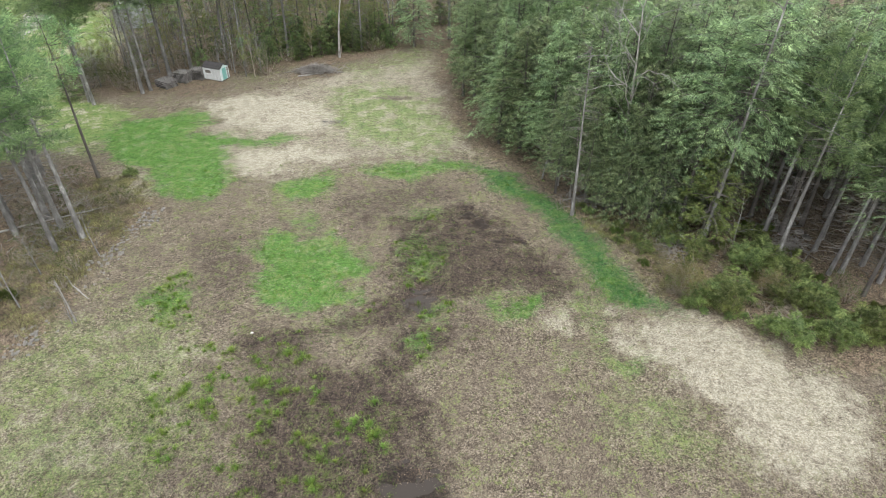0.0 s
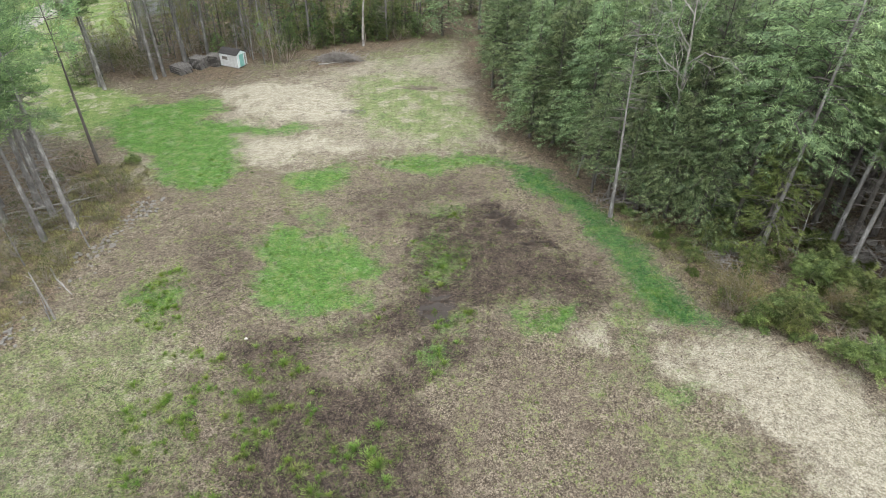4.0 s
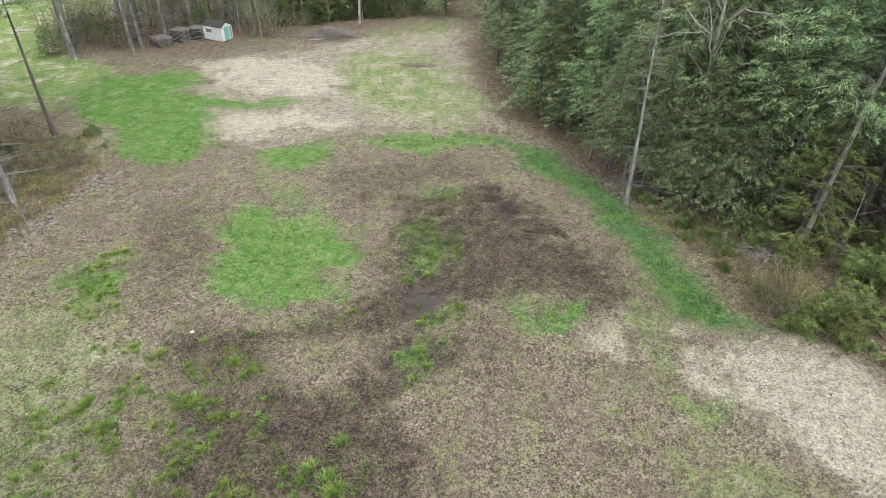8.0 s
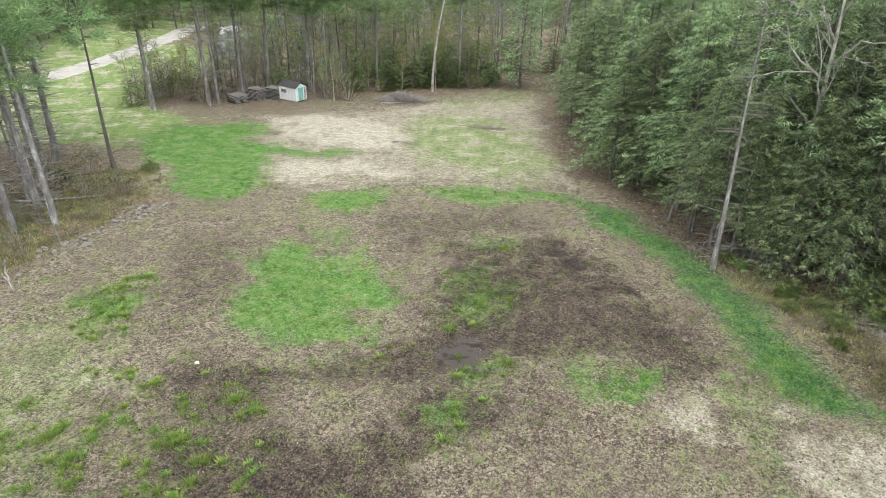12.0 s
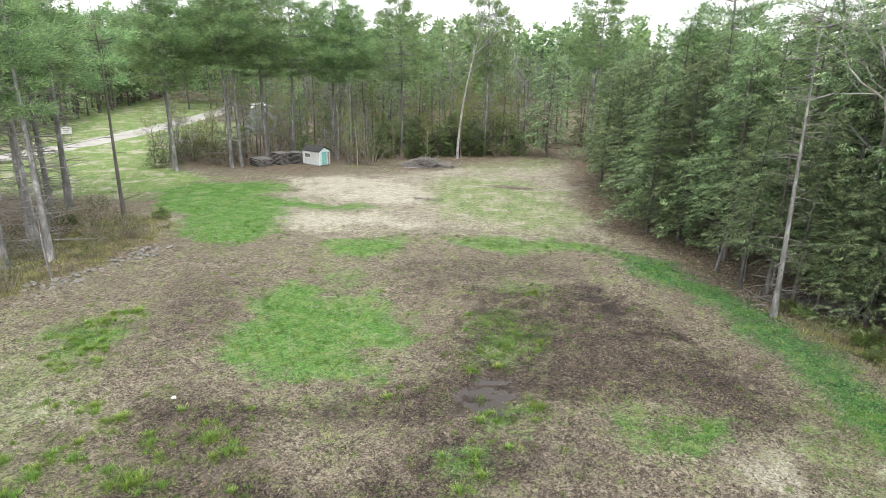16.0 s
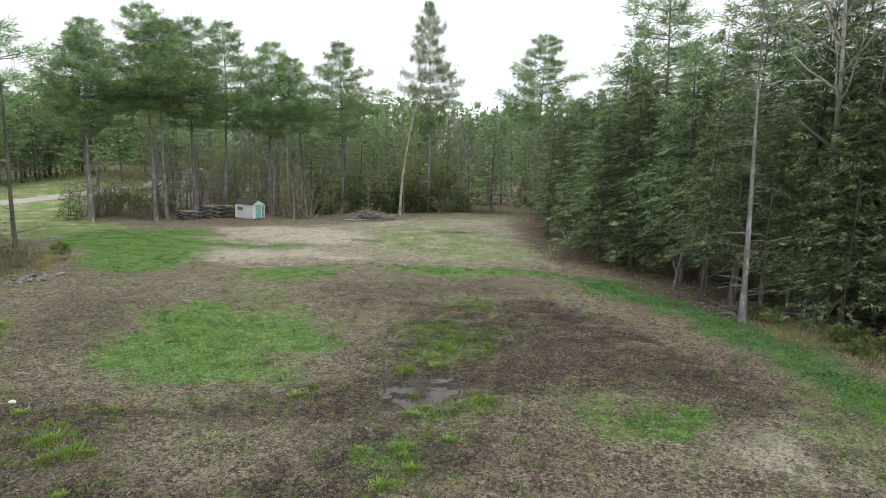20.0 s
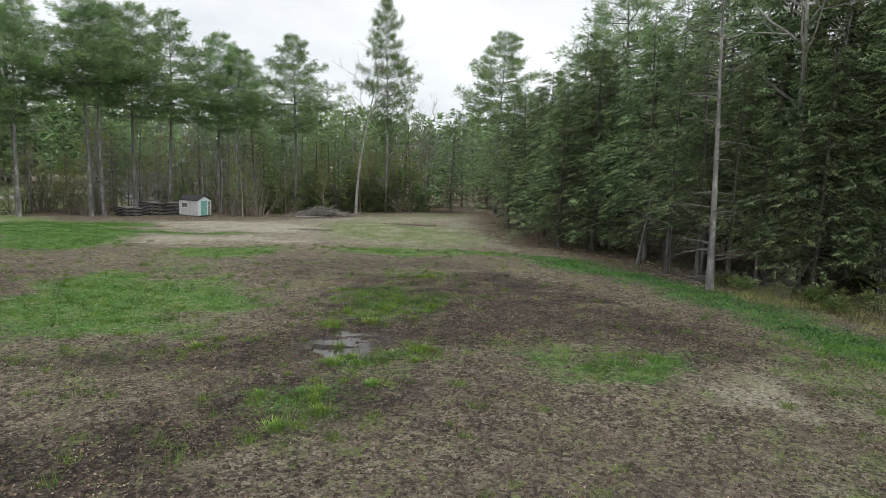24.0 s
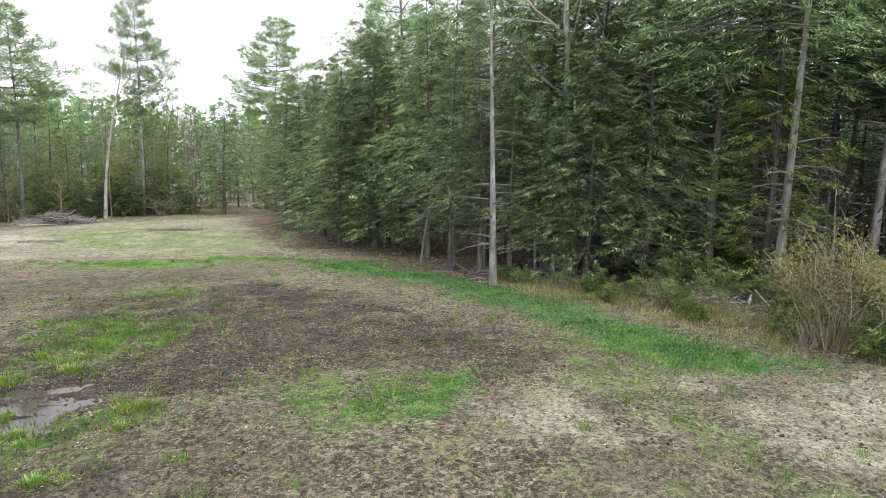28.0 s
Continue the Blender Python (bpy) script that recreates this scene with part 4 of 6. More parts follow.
# ---- trees: one of each form, then planted ----
FORMS = {
    "hemlock": [conifer("hemlock_tree", 100 + k, 13.0, 3.7, 0.10, 84, 27, "hemlock", BARK, NEEDLE_HEMLOCK, 16, 0.42, needle=0.92) for k in range(4)],
    "tall_hemlock": [conifer("tall_hemlock_tree", 120 + k, 17.0, 3.8, 0.24, 70, 27, "hemlock", BARK, NEEDLE_HEMLOCK, 34, 0.46, needle=0.92) for k in range(3)],
    "warm_hemlock": [conifer("pale_hemlock_tree", 126, 9.0, 2.6, 0.16, 52, 26, "hemlock", BARK, NEEDLE_WARM, 10, 0.45, needle=0.92)],
    "deep_hemlock": [conifer("forest_hemlock_tree", 130 + k, 16.0, 4.2, 0.13, 36, 15, "hemlock", BARK, NEEDLE_HEMLOCK, 8, 0.35, needle=1.3, leaflets=6) for k in range(3)],
    "high_hemlock": [conifer("shaded_hemlock_tree", 136 + k, 18.0, 4.3, 0.46, 46, 26, "hemlock", BARK, NEEDLE_HEMLOCK, 46, 0.42, 0.0105, needle=0.98) for k in range(3)],
    "narrow_spruce": [conifer("narrow_spruce_tree", 146 + k, 15.0, 2.3, 0.08, 60, 15, "hemlock", BARK, NEEDLE_SPRUCE, 8, 0.30, 0.010, needle=0.85, leaflets=6) for k in range(2)],
    "pine": [conifer("white_pine_tree", 140 + k, 22.0, 4.7, (0.40, 0.55, 0.46, 0.50)[k], 84, 66, "pine", BARK_PALE, NEEDLE_PINE, 60, 0.32, 0.0085, spikes=7, needle=0.40) for k in range(4)],
    "back_pine": [conifer("woodland_pine_tree", 150 + k, 20.0, 4.2, (0.22, 0.36, 0.48)[k], 60, 24, "pine", BARK, NEEDLE_PINE, 14, 0.32, 0.008, spikes=5, needle=0.58) for k in range(3)],
    "lean_pine": [conifer("bare_stemmed_pine_tree", 165 + k, 17.0, 3.4, 0.50, 42, 42, "pine", BARK_PALE, NEEDLE_PINE, 70, 0.36, 0.0120, spikes=7, needle=0.38) for k in range(3)],
    "young_pine": [conifer("young_pine_tree", 160 + k, 12.0, 2.0, 0.62, 24, 26, "pine", BARK, NEEDLE_PINE, 12, 0.35, 0.010, spikes=7, needle=0.32) for k in range(2)],
    "spruce": [conifer("spruce_sapling", 170 + k, 3.6, 1.45, 0.04, 40, 12, "hemlock", BARK, NEEDLE_SPRUCE, 0, 0.2) for k in range(3)],
    "snag": [conifer("dead_snag_tree", 180, 15.5, 2.5, 0.93, 4, 3, "hemlock", BARK_PALE, NEEDLE_HEMLOCK, 90, 0.3, 0.0105, bend=0.006)],
    "bare": [hardwood("bare_tree", 190 + k, 13.0, BARK_PALE, None, 0, depth=5, limb_count=8) for k in range(3)],
    "budding": [hardwood("budding_tree", 200 + k, 9.0, TWIG, LEAF_BUD, 900, 0.11, depth=4, limb_count=9, limbs_from=0.2) for k in range(3)],
    "pole": [hardwood("slender_bare_tree", 210 + k, 9.0, BARK_PALE, None, 0, depth=3, limb_count=9, limbs_from=0.15) for k in range(2)],
    "white_bare": [hardwood("pale_bare_tree", 216, 19.0, BARK_BIRCH, None, 0, depth=5, limb_count=10, limbs_from=0.45, girth=0.0135)],
    "birch": [hardwood("leaning_birch_tree", 220, 21.0, BARK_BIRCH, None, 0, depth=4, lean=0.12, limbs_from=0.6, limb_count=9, girth=0.0085)],
    "sapling_bush": [bush("hemlock_bush", 230 + k, 1.9, 2.6, 26, TWIG, NEEDLE_BUSH, 620, 0.46, True) for k in range(3)],
    "brown_bush": [bush("leafing_shrub", 240 + k, 3.0, 2.5, 40, TWIG, LEAF_SHRUB, 1500, 0.080) for k in range(2)],
    "twig_bush": [bush("twiggy_shrub", 250 + k, 2.3, 2.8, 34, TWIG, LEAF_UNDER, 260, 0.10) for k in range(3)],
    "low_bush": [bush("low_green_shrub", 260 + k, 0.8, 1.5, 16, TWIG, LEAF_UNDER, 420, 0.12) for k in range(2)],
}
NOMINAL = {"warm_hemlock": 9.0, "narrow_spruce": 15.0, "white_bare": 19.0, "hemlock": 13.0, "tall_hemlock": 17.0, "deep_hemlock": 16.0, "high_hemlock": 18.0, "pine": 22.0, "back_pine": 20.0, "young_pine": 12.0, "lean_pine": 17.0, "spruce": 3.6, "snag": 15.5, "bare": 13.0, "budding": 9.0, "pole": 9.0, "birch": 21.0, "sapling_bush": 1.9, "brown_bush": 3.0, "twig_bush": 2.3, "low_bush": 0.8}
WORDS = {
    "warm_hemlock": ("young yellow-green hemlock with open drooping sprays", "tree", ""),
    "narrow_spruce": ("narrow dark green spruce in the woodland behind", "tree", "narrow spruces"),
    "white_bare": ("pale leafless tree with whitish spreading limbs among hemlocks", "tree", "pale leafless trees"),
    "hemlock": ("dense dark green hemlock with drooping sprays reaching the ground", "tree", "hemlocks at the clearing's edge"),
    "tall_hemlock": ("tall hemlock with a bare grey lower trunk and dead twigs", "tree", "tall hemlocks of the dark wood"),
    "deep_hemlock": ("dark hemlock standing inside the shaded wood", "tree", "hemlocks inside the wood"),
    "high_hemlock": ("hemlock with a long bare trunk over shaded leaf litter", "tree", "bare-trunked hemlocks of the wood"),
    "pine": ("tall white pine with feathery crown and bare lichened trunk", "tree", "white pines round the clearing"),
    "back_pine": ("green pine in the woodland behind the clearing", "tree", "woodland pines"),
    "lean_pine": ("pine with a long bare lichened trunk and dead twigs", "tree", "bare-stemmed pines"),
    "young_pine": ("slender young pine with a thin bare stem", "tree", "young pines"),
    "spruce": ("small bushy evergreen sapling at the wood's edge", "sapling", "evergreen saplings"),
    "snag": ("dead grey conifer with short broken whorls of twigs", "tree", ""),
    "bare": ("bare grey broadleaf tree with forking limbs", "tree", "bare broadleaf trees"),
    "budding": ("broadleaf tree in thin yellow-green spring bud", "tree", "budding trees"),
    "pole": ("slender bare tree with a pale stem", "tree", "slender bare trees"),
    "birch": ("leaning pale birch with a bare forked top", "tree", ""),
    "sapling_bush": ("low bushy hemlock at the edge of the grass", "shrub", "hemlock bushes"),
    "brown_bush": ("many-stemmed shrub with pale brownish spring leaves", "shrub", "leafing shrubs"),
    "twig_bush": ("leafless brown twiggy shrub in rough grass", "shrub", "twiggy shrubs"),
    "low_bush": ("low green undergrowth shrub on leaf litter", "shrub", "low shrubs"),
}
planted, used = [], set()
plant_rng = np.random.default_rng(5)


def plant(kind, x, y, h, lean=0.0, lean_to=0.0, turn=None, wide=1.0, label=""):
    """Sets one tree or shrub of that kind and height on the ground."""
    k = int(plant_rng.integers(0, len(FORMS[kind])))
    for j in range(len(FORMS[kind])):
        if (kind, (k + j) % len(FORMS[kind])) not in used:
            k = (k + j) % len(FORMS[kind])
            break
    s = h / NOMINAL[kind]
    turn = plant_rng.uniform(0, 360) if turn is None else turn
    tilt = pose(0, 0, 0, 0, 0, lean_to) @ pose(0, 0, 0, 0, lean, 0) @ pose(0, 0, 0, 0, 0, -lean_to)
    m = pose(x, y, height_at(x, y) - 0.06) @ tilt @ pose(0, 0, 0, 0, 0, turn) @ Matrix.Diagonal((s * wide, s * wide, s, 1))
    ob = FORMS[kind][k]
    if (kind, k) in used:
        ob = copy_thing(ob, m)
    used.add((kind, k))
    ob.matrix_basis = m
    words, cat, group = WORDS[kind]
    tagged(ob, label or words, cat, group)
    planted.append((x, y))
    return ob


# the dark wood's edge
for x, y, h in ((6.2, 80.5, 13.5), (5.6, 84.5, 12.0), (7.2, 65.2, 11.5), (9.4, 63.8, 13.5), (7.8, 68.5, 13.0), (12.2, 61.7, 14.5), (10.6, 66.5, 14.0), (6.6, 73.0, 13.5), (14.8, 57.8, 16.5), (17.4, 55.4, 18.0), (19.6, 57.0, 19.0)):
    plant("hemlock", x, y, h)
for x, y, h in ((11.9, 59.4, 15.0), (11.9, 54.1, 11.0), (13.2, 53.4, 12.0), (14.4, 52.4, 11.0), (15.4, 51.6, 8.0), (16.0, 51.0, 7.5), (13.5, 60.6, 16.0), (16.8, 53.6, 17.0), (19.4, 53.8, 19.0)):
    plant("tall_hemlock", x, y, h, wide=0.85)
for x, y, h in ((3.6, 78.9, 12.4), (5.0, 78.4, 12.8)):
    plant("tall_hemlock", x, y, h, wide=1.0)
for x, y, h in ((17.4, 50.4, 11.0), (19.8, 49.4, 13.0), (18.6, 51.8, 14.0)):
    plant("hemlock", x, y, h)
plant("snag", 12.9, 50.3, 15.6, -1.5, 0, label="dead grey conifer with whorls of broken twigs beside the grass")
for x, y, h in ((22.1, 48.1, 19.0), (24.1, 46.8, 20.0), (24.6, 47.5, 17.0), (27.0, 49.6, 20.0), (29.4, 50.0, 19.0), (33.5, 48.6, 19.0), (26.2, 50.6, 18.0)):
    plant("high_hemlock", x, y, h)
plant("tall_hemlock", 21.5, 52.6, 19.0)
plant("warm_hemlock", 23.4, 46.3, 9.2, wide=1.1)
plant("snag", 23.2, 45.3, 27.0, 2.0, 0, wide=0.62, label="tall pale dead conifer with short broken limbs")
for x, y, h in ((32.8, 44.7, 17), (32.4, 41.5, 16), (33.5, 41.7, 17), (35.8, 42.7, 18), (35.9, 40.4, 17), (34.3, 46.5, 18), (38.0, 43.0, 19), (39.0, 39.5, 18)):
    plant("lean_pine", x, y, h, plant_rng.uniform(-3, 3), wide=0.9)
for x, y in ((12.4, 55.6), (13.9, 55.0), (20.5, 49.6), (24.5, 47.6), (26.0, 45.3), (11.0, 57.0)):
    plant("pole", x, y, plant_rng.uniform(5, 8), plant_rng.uniform(-6, 6))
plant("white_bare", 17.6, 52.6, 20.0, 5, 200)
plant("white_bare", 20.4, 60.0, 20.0, -4, 120)
plant("bare", 22.5, 58.0, 22.0)
plant("pine", 13.0, 76.0, 26.0)

# the far side
plant("birch", -14.6, 94.3, 21.6, 2.0, 0, 0)
for x, y, h in ((-43.6, 76.6, 19.6), (-44.6, 77.5, 18.6), (-39.0, 80.6, 21.8), (-38.3, 81.6, 20.6), (-36.6, 84.6, 21.5), (-35.3, 89.2, 21.7), (-22.6, 95.6, 20.4), (2.0, 103.0, 22.0), (-27.9, 90.9, 18.0), (-30.9, 92.0, 20.0)):
    plant("pine", x, y, h * 1.07, wide=1.16)
plant("pine", -11.6, 97.4, 27.0, wide=0.66, label="tall narrow pine with a sparse columnar crown")
plant("hemlock", -3.5, 99.1, 13.1)
plant("young_pine", -28.2, 90.9, 5.0, label="young pine with one low green crown behind the shed")
for x, y, h in ((-10.7, 98.0, 5.2), (-7.1, 98.6, 3.6), (-12.9, 97.0, 4.2), (-17.6, 95.6, 4.6), (-20.3, 93.9, 3.4), (-9.0, 99.8, 5.5), (-47.4, 77.8, 3.3), (-46.0, 79.8, 1.6), (-24.6, 92.4, 4.0), (-15.8, 97.8, 6.0), (-33.2, 88.2, 3.6), (-5.8, 110.5, 5.0), (0.4, 111.0, 4.0)):
    plant("spruce", x, y, h)

for x, y, h in ((-24.0, 95.5, 9.0), (-19.0, 97.5, 11.0), (-16.6, 99.0, 8.0), (-9.6, 100.5, 10.5), (-6.4, 112.0, 9.0), (-3.2, 113.5, 12.0), (0.6, 114.0, 10.0), (-27.0, 96.5, 10.0), (-32.0, 95.0, 9.0), (-12.2, 101.5, 12.0), (3.0, 112.5, 12.0), (-21.5, 100.0, 12.0)):
    plant("narrow_spruce", x, y, h, wide=1.15)

# the rough edge by the stone wall
for x, y, h in ((-35.2, 49.2, 17.5), (-30.6, 46.2, 16.0), (-33.1, 47.6, 17.0), (-40.1, 57.6, 19.0), (-38.6, 54.4, 18.0), (-38.4, 48.9, 17.0), (-42.6, 60.2, 18.0), (-43.5, 52.0, 19.0), (-31.9, 44.2, 15.0), (-36.6, 46.6, 17.0), (-37.0, 52.2, 18.0)):
    plant("lean_pine", x, y, h * 1.2, plant_rng.uniform(-2, 2), wide=1.0)
plant("young_pine", -34.0, 56.8, 17.0, -2.0, label="slender young pine on a thin bare stem by rough grass")
for x, y, h in ((-28.0, 43.6, 5.5), (-31.5, 41.0, 5.0), (-26.2, 35.2, 4.0), (-31.0, 37.0, 6.0)):
    plant("pole", x, y, h, plant_rng.uniform(-10, 10))


# ---- filling the woods ----
def wood_edge(y):
    """East of this line stands the dark wood."""
    return np.interp(y, [36, 40, 44, 48, 51, 54, 58, 61, 64, 70, 80, 90, 104, 130], [36, 31, 27, 23, 17, 15, 14.5, 13, 9.5, 7.5, 6.0, 5.5, 4.0, 2.0])


def fill(count, box, gap, pick, test, tries=40, seed=1):
    """Scatters trees over a stretch of the plan, with a least distance between stems."""
    rng = np.random.default_rng(seed)
    x0, y0, x1, y1 = box
    made = 0
    for k in range(count * tries):
        if made >= count:
            break
        x, y = rng.uniform(x0, x1), rng.uniform(y0, y1)
        if not test(x, y):
            continue
        g = gap(x, y) if callable(gap) else gap
        if min((x - a) ** 2 + (y - b) ** 2 for a, b in planted) < g * g:
            continue
        kind, lo, hi = pick(rng, x, y)
        plant(kind, x, y, rng.uniform(lo, hi), rng.normal(0, 1.2), wide=rng.uniform(0.85, 1.15))
        made += 1
    return made


def choose(*options):
    def pick(rng, x, y):
        r, total = rng.uniform(0, sum(o[0] for o in options)), 0.0
        for w, kind, lo, hi in options:
            total += w
            if r <= total:
                return kind, lo, hi
        return options[-1][1:]
    return pick


east = lambda x, y: x > wood_edge(y)
fill(34, (4, 58, 45, 108), lambda x, y: 3.0, choose((5, "hemlock", 11, 15), (5, "tall_hemlock", 13, 17), (1, "pine", 19, 24), (1, "bare", 12, 17)), lambda x, y: east(x, y) and x < wood_edge(y) + 9, seed=2)
fill(26, (14, 42, 45, 60), lambda x, y: 3.2, choose((4, "hemlock", 15, 19), (5, "tall_hemlock", 16, 20), (1, "pine", 20, 25), (1, "bare", 15, 20)), lambda x, y: east(x, y) and x < wood_edge(y) + 14 and not (x > 21 and y < 52), seed=22)
fill(46, (21, 38, 50, 56), lambda x, y: 2.5, choose((5, "high_hemlock", 15, 20), (2, "lean_pine", 15, 20)), lambda x, y: x > wood_edge(y) + 1, seed=24)
fill(26, (26, 42, 62, 62), lambda x, y: 2.4, choose((1, "deep_hemlock", 12, 17)), lambda x, y: x > wood_edge(y) + 6, seed=29)
fill(70, (8, 32, 66, 120), lambda x, y: 4.4, choose((7, "deep_hemlock", 12, 18), (2, "back_pine", 17, 23), (1, "bare", 12, 17)), lambda x, y: x > wood_edge(y) + 7 and not (x < 50 and y < 54), seed=3)
# extra hemlocks added deep in the wood to block sidelight and darken it
fill(70, (28, 40, 74, 84), lambda x, y: 2.8, choose((1, "deep_hemlock", 11, 16)), lambda x, y: x > wood_edge(y) + 12, seed=41)
fill(46, (-46, 84, 6, 108), 2.6, choose((1, "back_pine", 12, 17), (6, "bare", 8, 15), (4, "budding", 6, 11), (3, "narrow_spruce", 8, 14), (5, "pole", 7, 13)), lambda x, y: y > 89.5 + 0.32 * (x + 30) and y > 86 and not (-7 < x < 4 and y < 110), seed=4)
fill(36, (-46, 92, -8, 114), 1.7, choose((4, "budding", 4, 8), (3, "spruce", 2, 6), (2, "narrow_spruce", 6, 10)), lambda x, y: y > 94 + 0.32 * (x + 30) and y > 90, seed=43)
fill(56, (-60, 104, 8, 135), 3.8, choose((3, "back_pine", 14, 20), (4, "bare", 11, 17), (5, "narrow_spruce", 10, 17)), lambda x, y: (x > -44 or y > 122) and not (-7 < x < 4 and y < 111), seed=5)
fill(24, (-56, 34, -39, 62), 3.0, choose((2, "back_pine", 14, 19), (4, "lean_pine", 15, 19), (2, "pole", 8, 12), (2, "bare", 9, 14)), lambda x, y: y < 56 + 0.3 * (-x - 36), seed=6)
for k in range(44):
    y = 98.0 + 1.7 * k
    plant(("back_pine", "deep_hemlock")[k % 2], -92.0 - 0.36 * (y - 112) - 3.2 * (k % 3) + float(plant_rng.normal(0, 0.6)), y, float(plant_rng.uniform(15, 22)), wide=1.15)
fill(26, (-138, 95, -86, 178), 3.2, choose((5, "back_pine", 14, 21), (5, "deep_hemlock", 10, 17)), lambda x, y: x < -90 - 0.36 * (y - 112), seed=27)
fill(44, (-92, 132, -30, 170), 4.0, choose((5, "back_pine", 15, 21), (5, "deep_hemlock", 11, 17)), lambda x, y: x > -90 - 0.36 * (y - 112) + 9 or y > 155, seed=28)
fill(46, (-110, 40, -70, 100), 4.2, choose((5, "back_pine", 14, 21), (5, "deep_hemlock", 9, 16)), lambda x, y: x < -80 - 0.05 * (y - 90) or (x < -62 and y < 60), seed=7)
fill(62, (-50, 77, -24, 93), 1.1, choose((5, "twig_bush", 2.0, 4.2), (3, "pole", 4, 9), (2, "budding", 4, 7), (3, "bare", 5, 9)), lambda x, y: y > 80.5 + 0.45 * max(0, x + 40) and not (-40 < x < -28 and y < 88), seed=8)
fill(64, (-27, 88, 4, 104), 1.2, choose((4, "twig_bush", 1.4, 3.6), (4, "spruce", 1.5, 6.0), (1, "low_bush", 0.6, 1.2), (2, "budding", 4, 8)), lambda x, y: y > 92.0 + 0.30 * (x + 26) and not (-6.5 < x < 4), seed=9)
fill(30, (-37, 33, -27, 58), 1.3, choose((6, "twig_bush", 1.2, 2.4), (2, "low_bush", 0.6, 1.1), (1, "sapling_bush", 0.8, 1.3)), lambda x, y: x < -28.2, seed=10)
fill(34, (13, 36, 26, 52), 1.0, choose((5, "sapling_bush", 0.5, 0.95), (4, "low_bush", 0.4, 0.8), (5, "twig_bush", 0.7, 1.3)), lambda x, y: np.interp(y, [37, 40, 44, 48, 52], [19.6, 17.9, 16.4, 14.6, 13.6]) < x < np.interp(y, [37, 40, 44, 48, 52], [27, 23.0, 20.5, 18.0, 16.0]), seed=31)
fill(40, (13, 33, 34, 52), 1.3, choose((3, "sapling_bush", 1.0, 2.2), (5, "low_bush", 0.5, 1.0), (2, "twig_bush", 1.0, 1.8)), lambda x, y: 19.5 + max(0, 40 - y) * 0.9 - max(0, y - 40) * 0.62 < x < 36 - 0.6 * max(0, y - 38), seed=11)
for x, y, h in ((20.2, 38.2, 2.0), (22.0, 37.6, 2.1), (23.4, 38.6, 1.9), (25.6, 41.6, 2.2), (27.4, 42.6, 2.3), (28.8, 37.8, 2.0), (29.0, 33.8, 2.0), (32.0, 34.6, 2.4)):
    plant("sapling_bush", x, y, h)
plant("brown_bush", 19.2, 38.7, 3.6, label="many-stemmed shrub with pale spring leaves beside bright grass")
plant("brown_bush", 26.0, 39.0, 2.4)

# ---- woods too far to count ----
far_rng = np.random.default_rng(77)
cones = []
for k in range(430):
    a = far_rng.uniform(-1.25, 1.25)
    r = far_rng.uniform(150, 230)
    x, y = math.sin(a) * r, 20 + math.cos(a) * r
    h = far_rng.uniform(13, 21) + 0.03 * (r - 140)
    m = 100
    f = far_rng.uniform(0.12, 1.0, m)
    az = far_rng.uniform(0, 6.28, m)
    rad = 3.4 * (1.05 - f) * far_rng.uniform(0.3, 1.0, m)
    o = np.stack([x + np.cos(az) * rad, y + np.sin(az) * rad, f * h], 1)
    cones.append(tufts(far_rng, o, np.stack([np.cos(az), np.sin(az), np.full(m, 0.2)], 1), np.full(m, 1.7), 3, 0.45))
# unseen trees added to the east, blocking low sky light from the wood
for k in range(170):
    a = far_rng.uniform(0.95, 2.0)
    rr = far_rng.uniform(85, 130)
    x, y = 8 + math.sin(a) * rr, 30 + math.cos(a) * rr
    h, m = far_rng.uniform(12, 19), 100
    f = far_rng.uniform(0.02, 1.0, m)
    az = far_rng.uniform(0, 6.28, m)
    rad = 3.6 * (1.05 - f) * far_rng.uniform(0.3, 1.0, m)
    o = np.stack([x + np.cos(az) * rad, y + np.sin(az) * rad, f * h], 1)
    cones.append(tufts(far_rng, o, np.stack([np.cos(az), np.sin(az), np.full(m, 0.2)], 1), np.full(m, 1.7), 3, 0.45))
tagged(new("far_woods", tri_mesh("far_woods", np.concatenate(cones), NEEDLE_PINE)), "distant mixed evergreen woods behind the clearing, plus unseen eastern trees added to block light", "woods", kind="stuff")


# ---- shed ----
def turned(x, y, angle, dz=0.0):
    return pose(x, y, height_at(x, y) + dz, 0, 0, angle)


def board_mesh(name, size, mat, bevel=0.008):
    bm = bmesh.new()
    bmesh.ops.create_cube(bm, size=1.0)
    bmesh.ops.scale(bm, vec=size, verts=bm.verts)
    if bevel:
        bmesh.ops.bevel(bm, geom=bm.edges[:], offset=min(bevel, min(size) * 0.3), segments=1, affect='EDGES')
    me = bpy.data.meshes.new(name)
    bm.to_mesh(me)
    bm.free()
    me.materials.append(mat)
    return me


def piece(name, size, at, mat, parent, label="", turn=None, bevel=0.008):
    ob = part(name, board_mesh(name, size, mat, bevel), parent, label)
    ob.matrix_basis = Matrix.Translation(at) @ (turn or Matrix())
    return ob


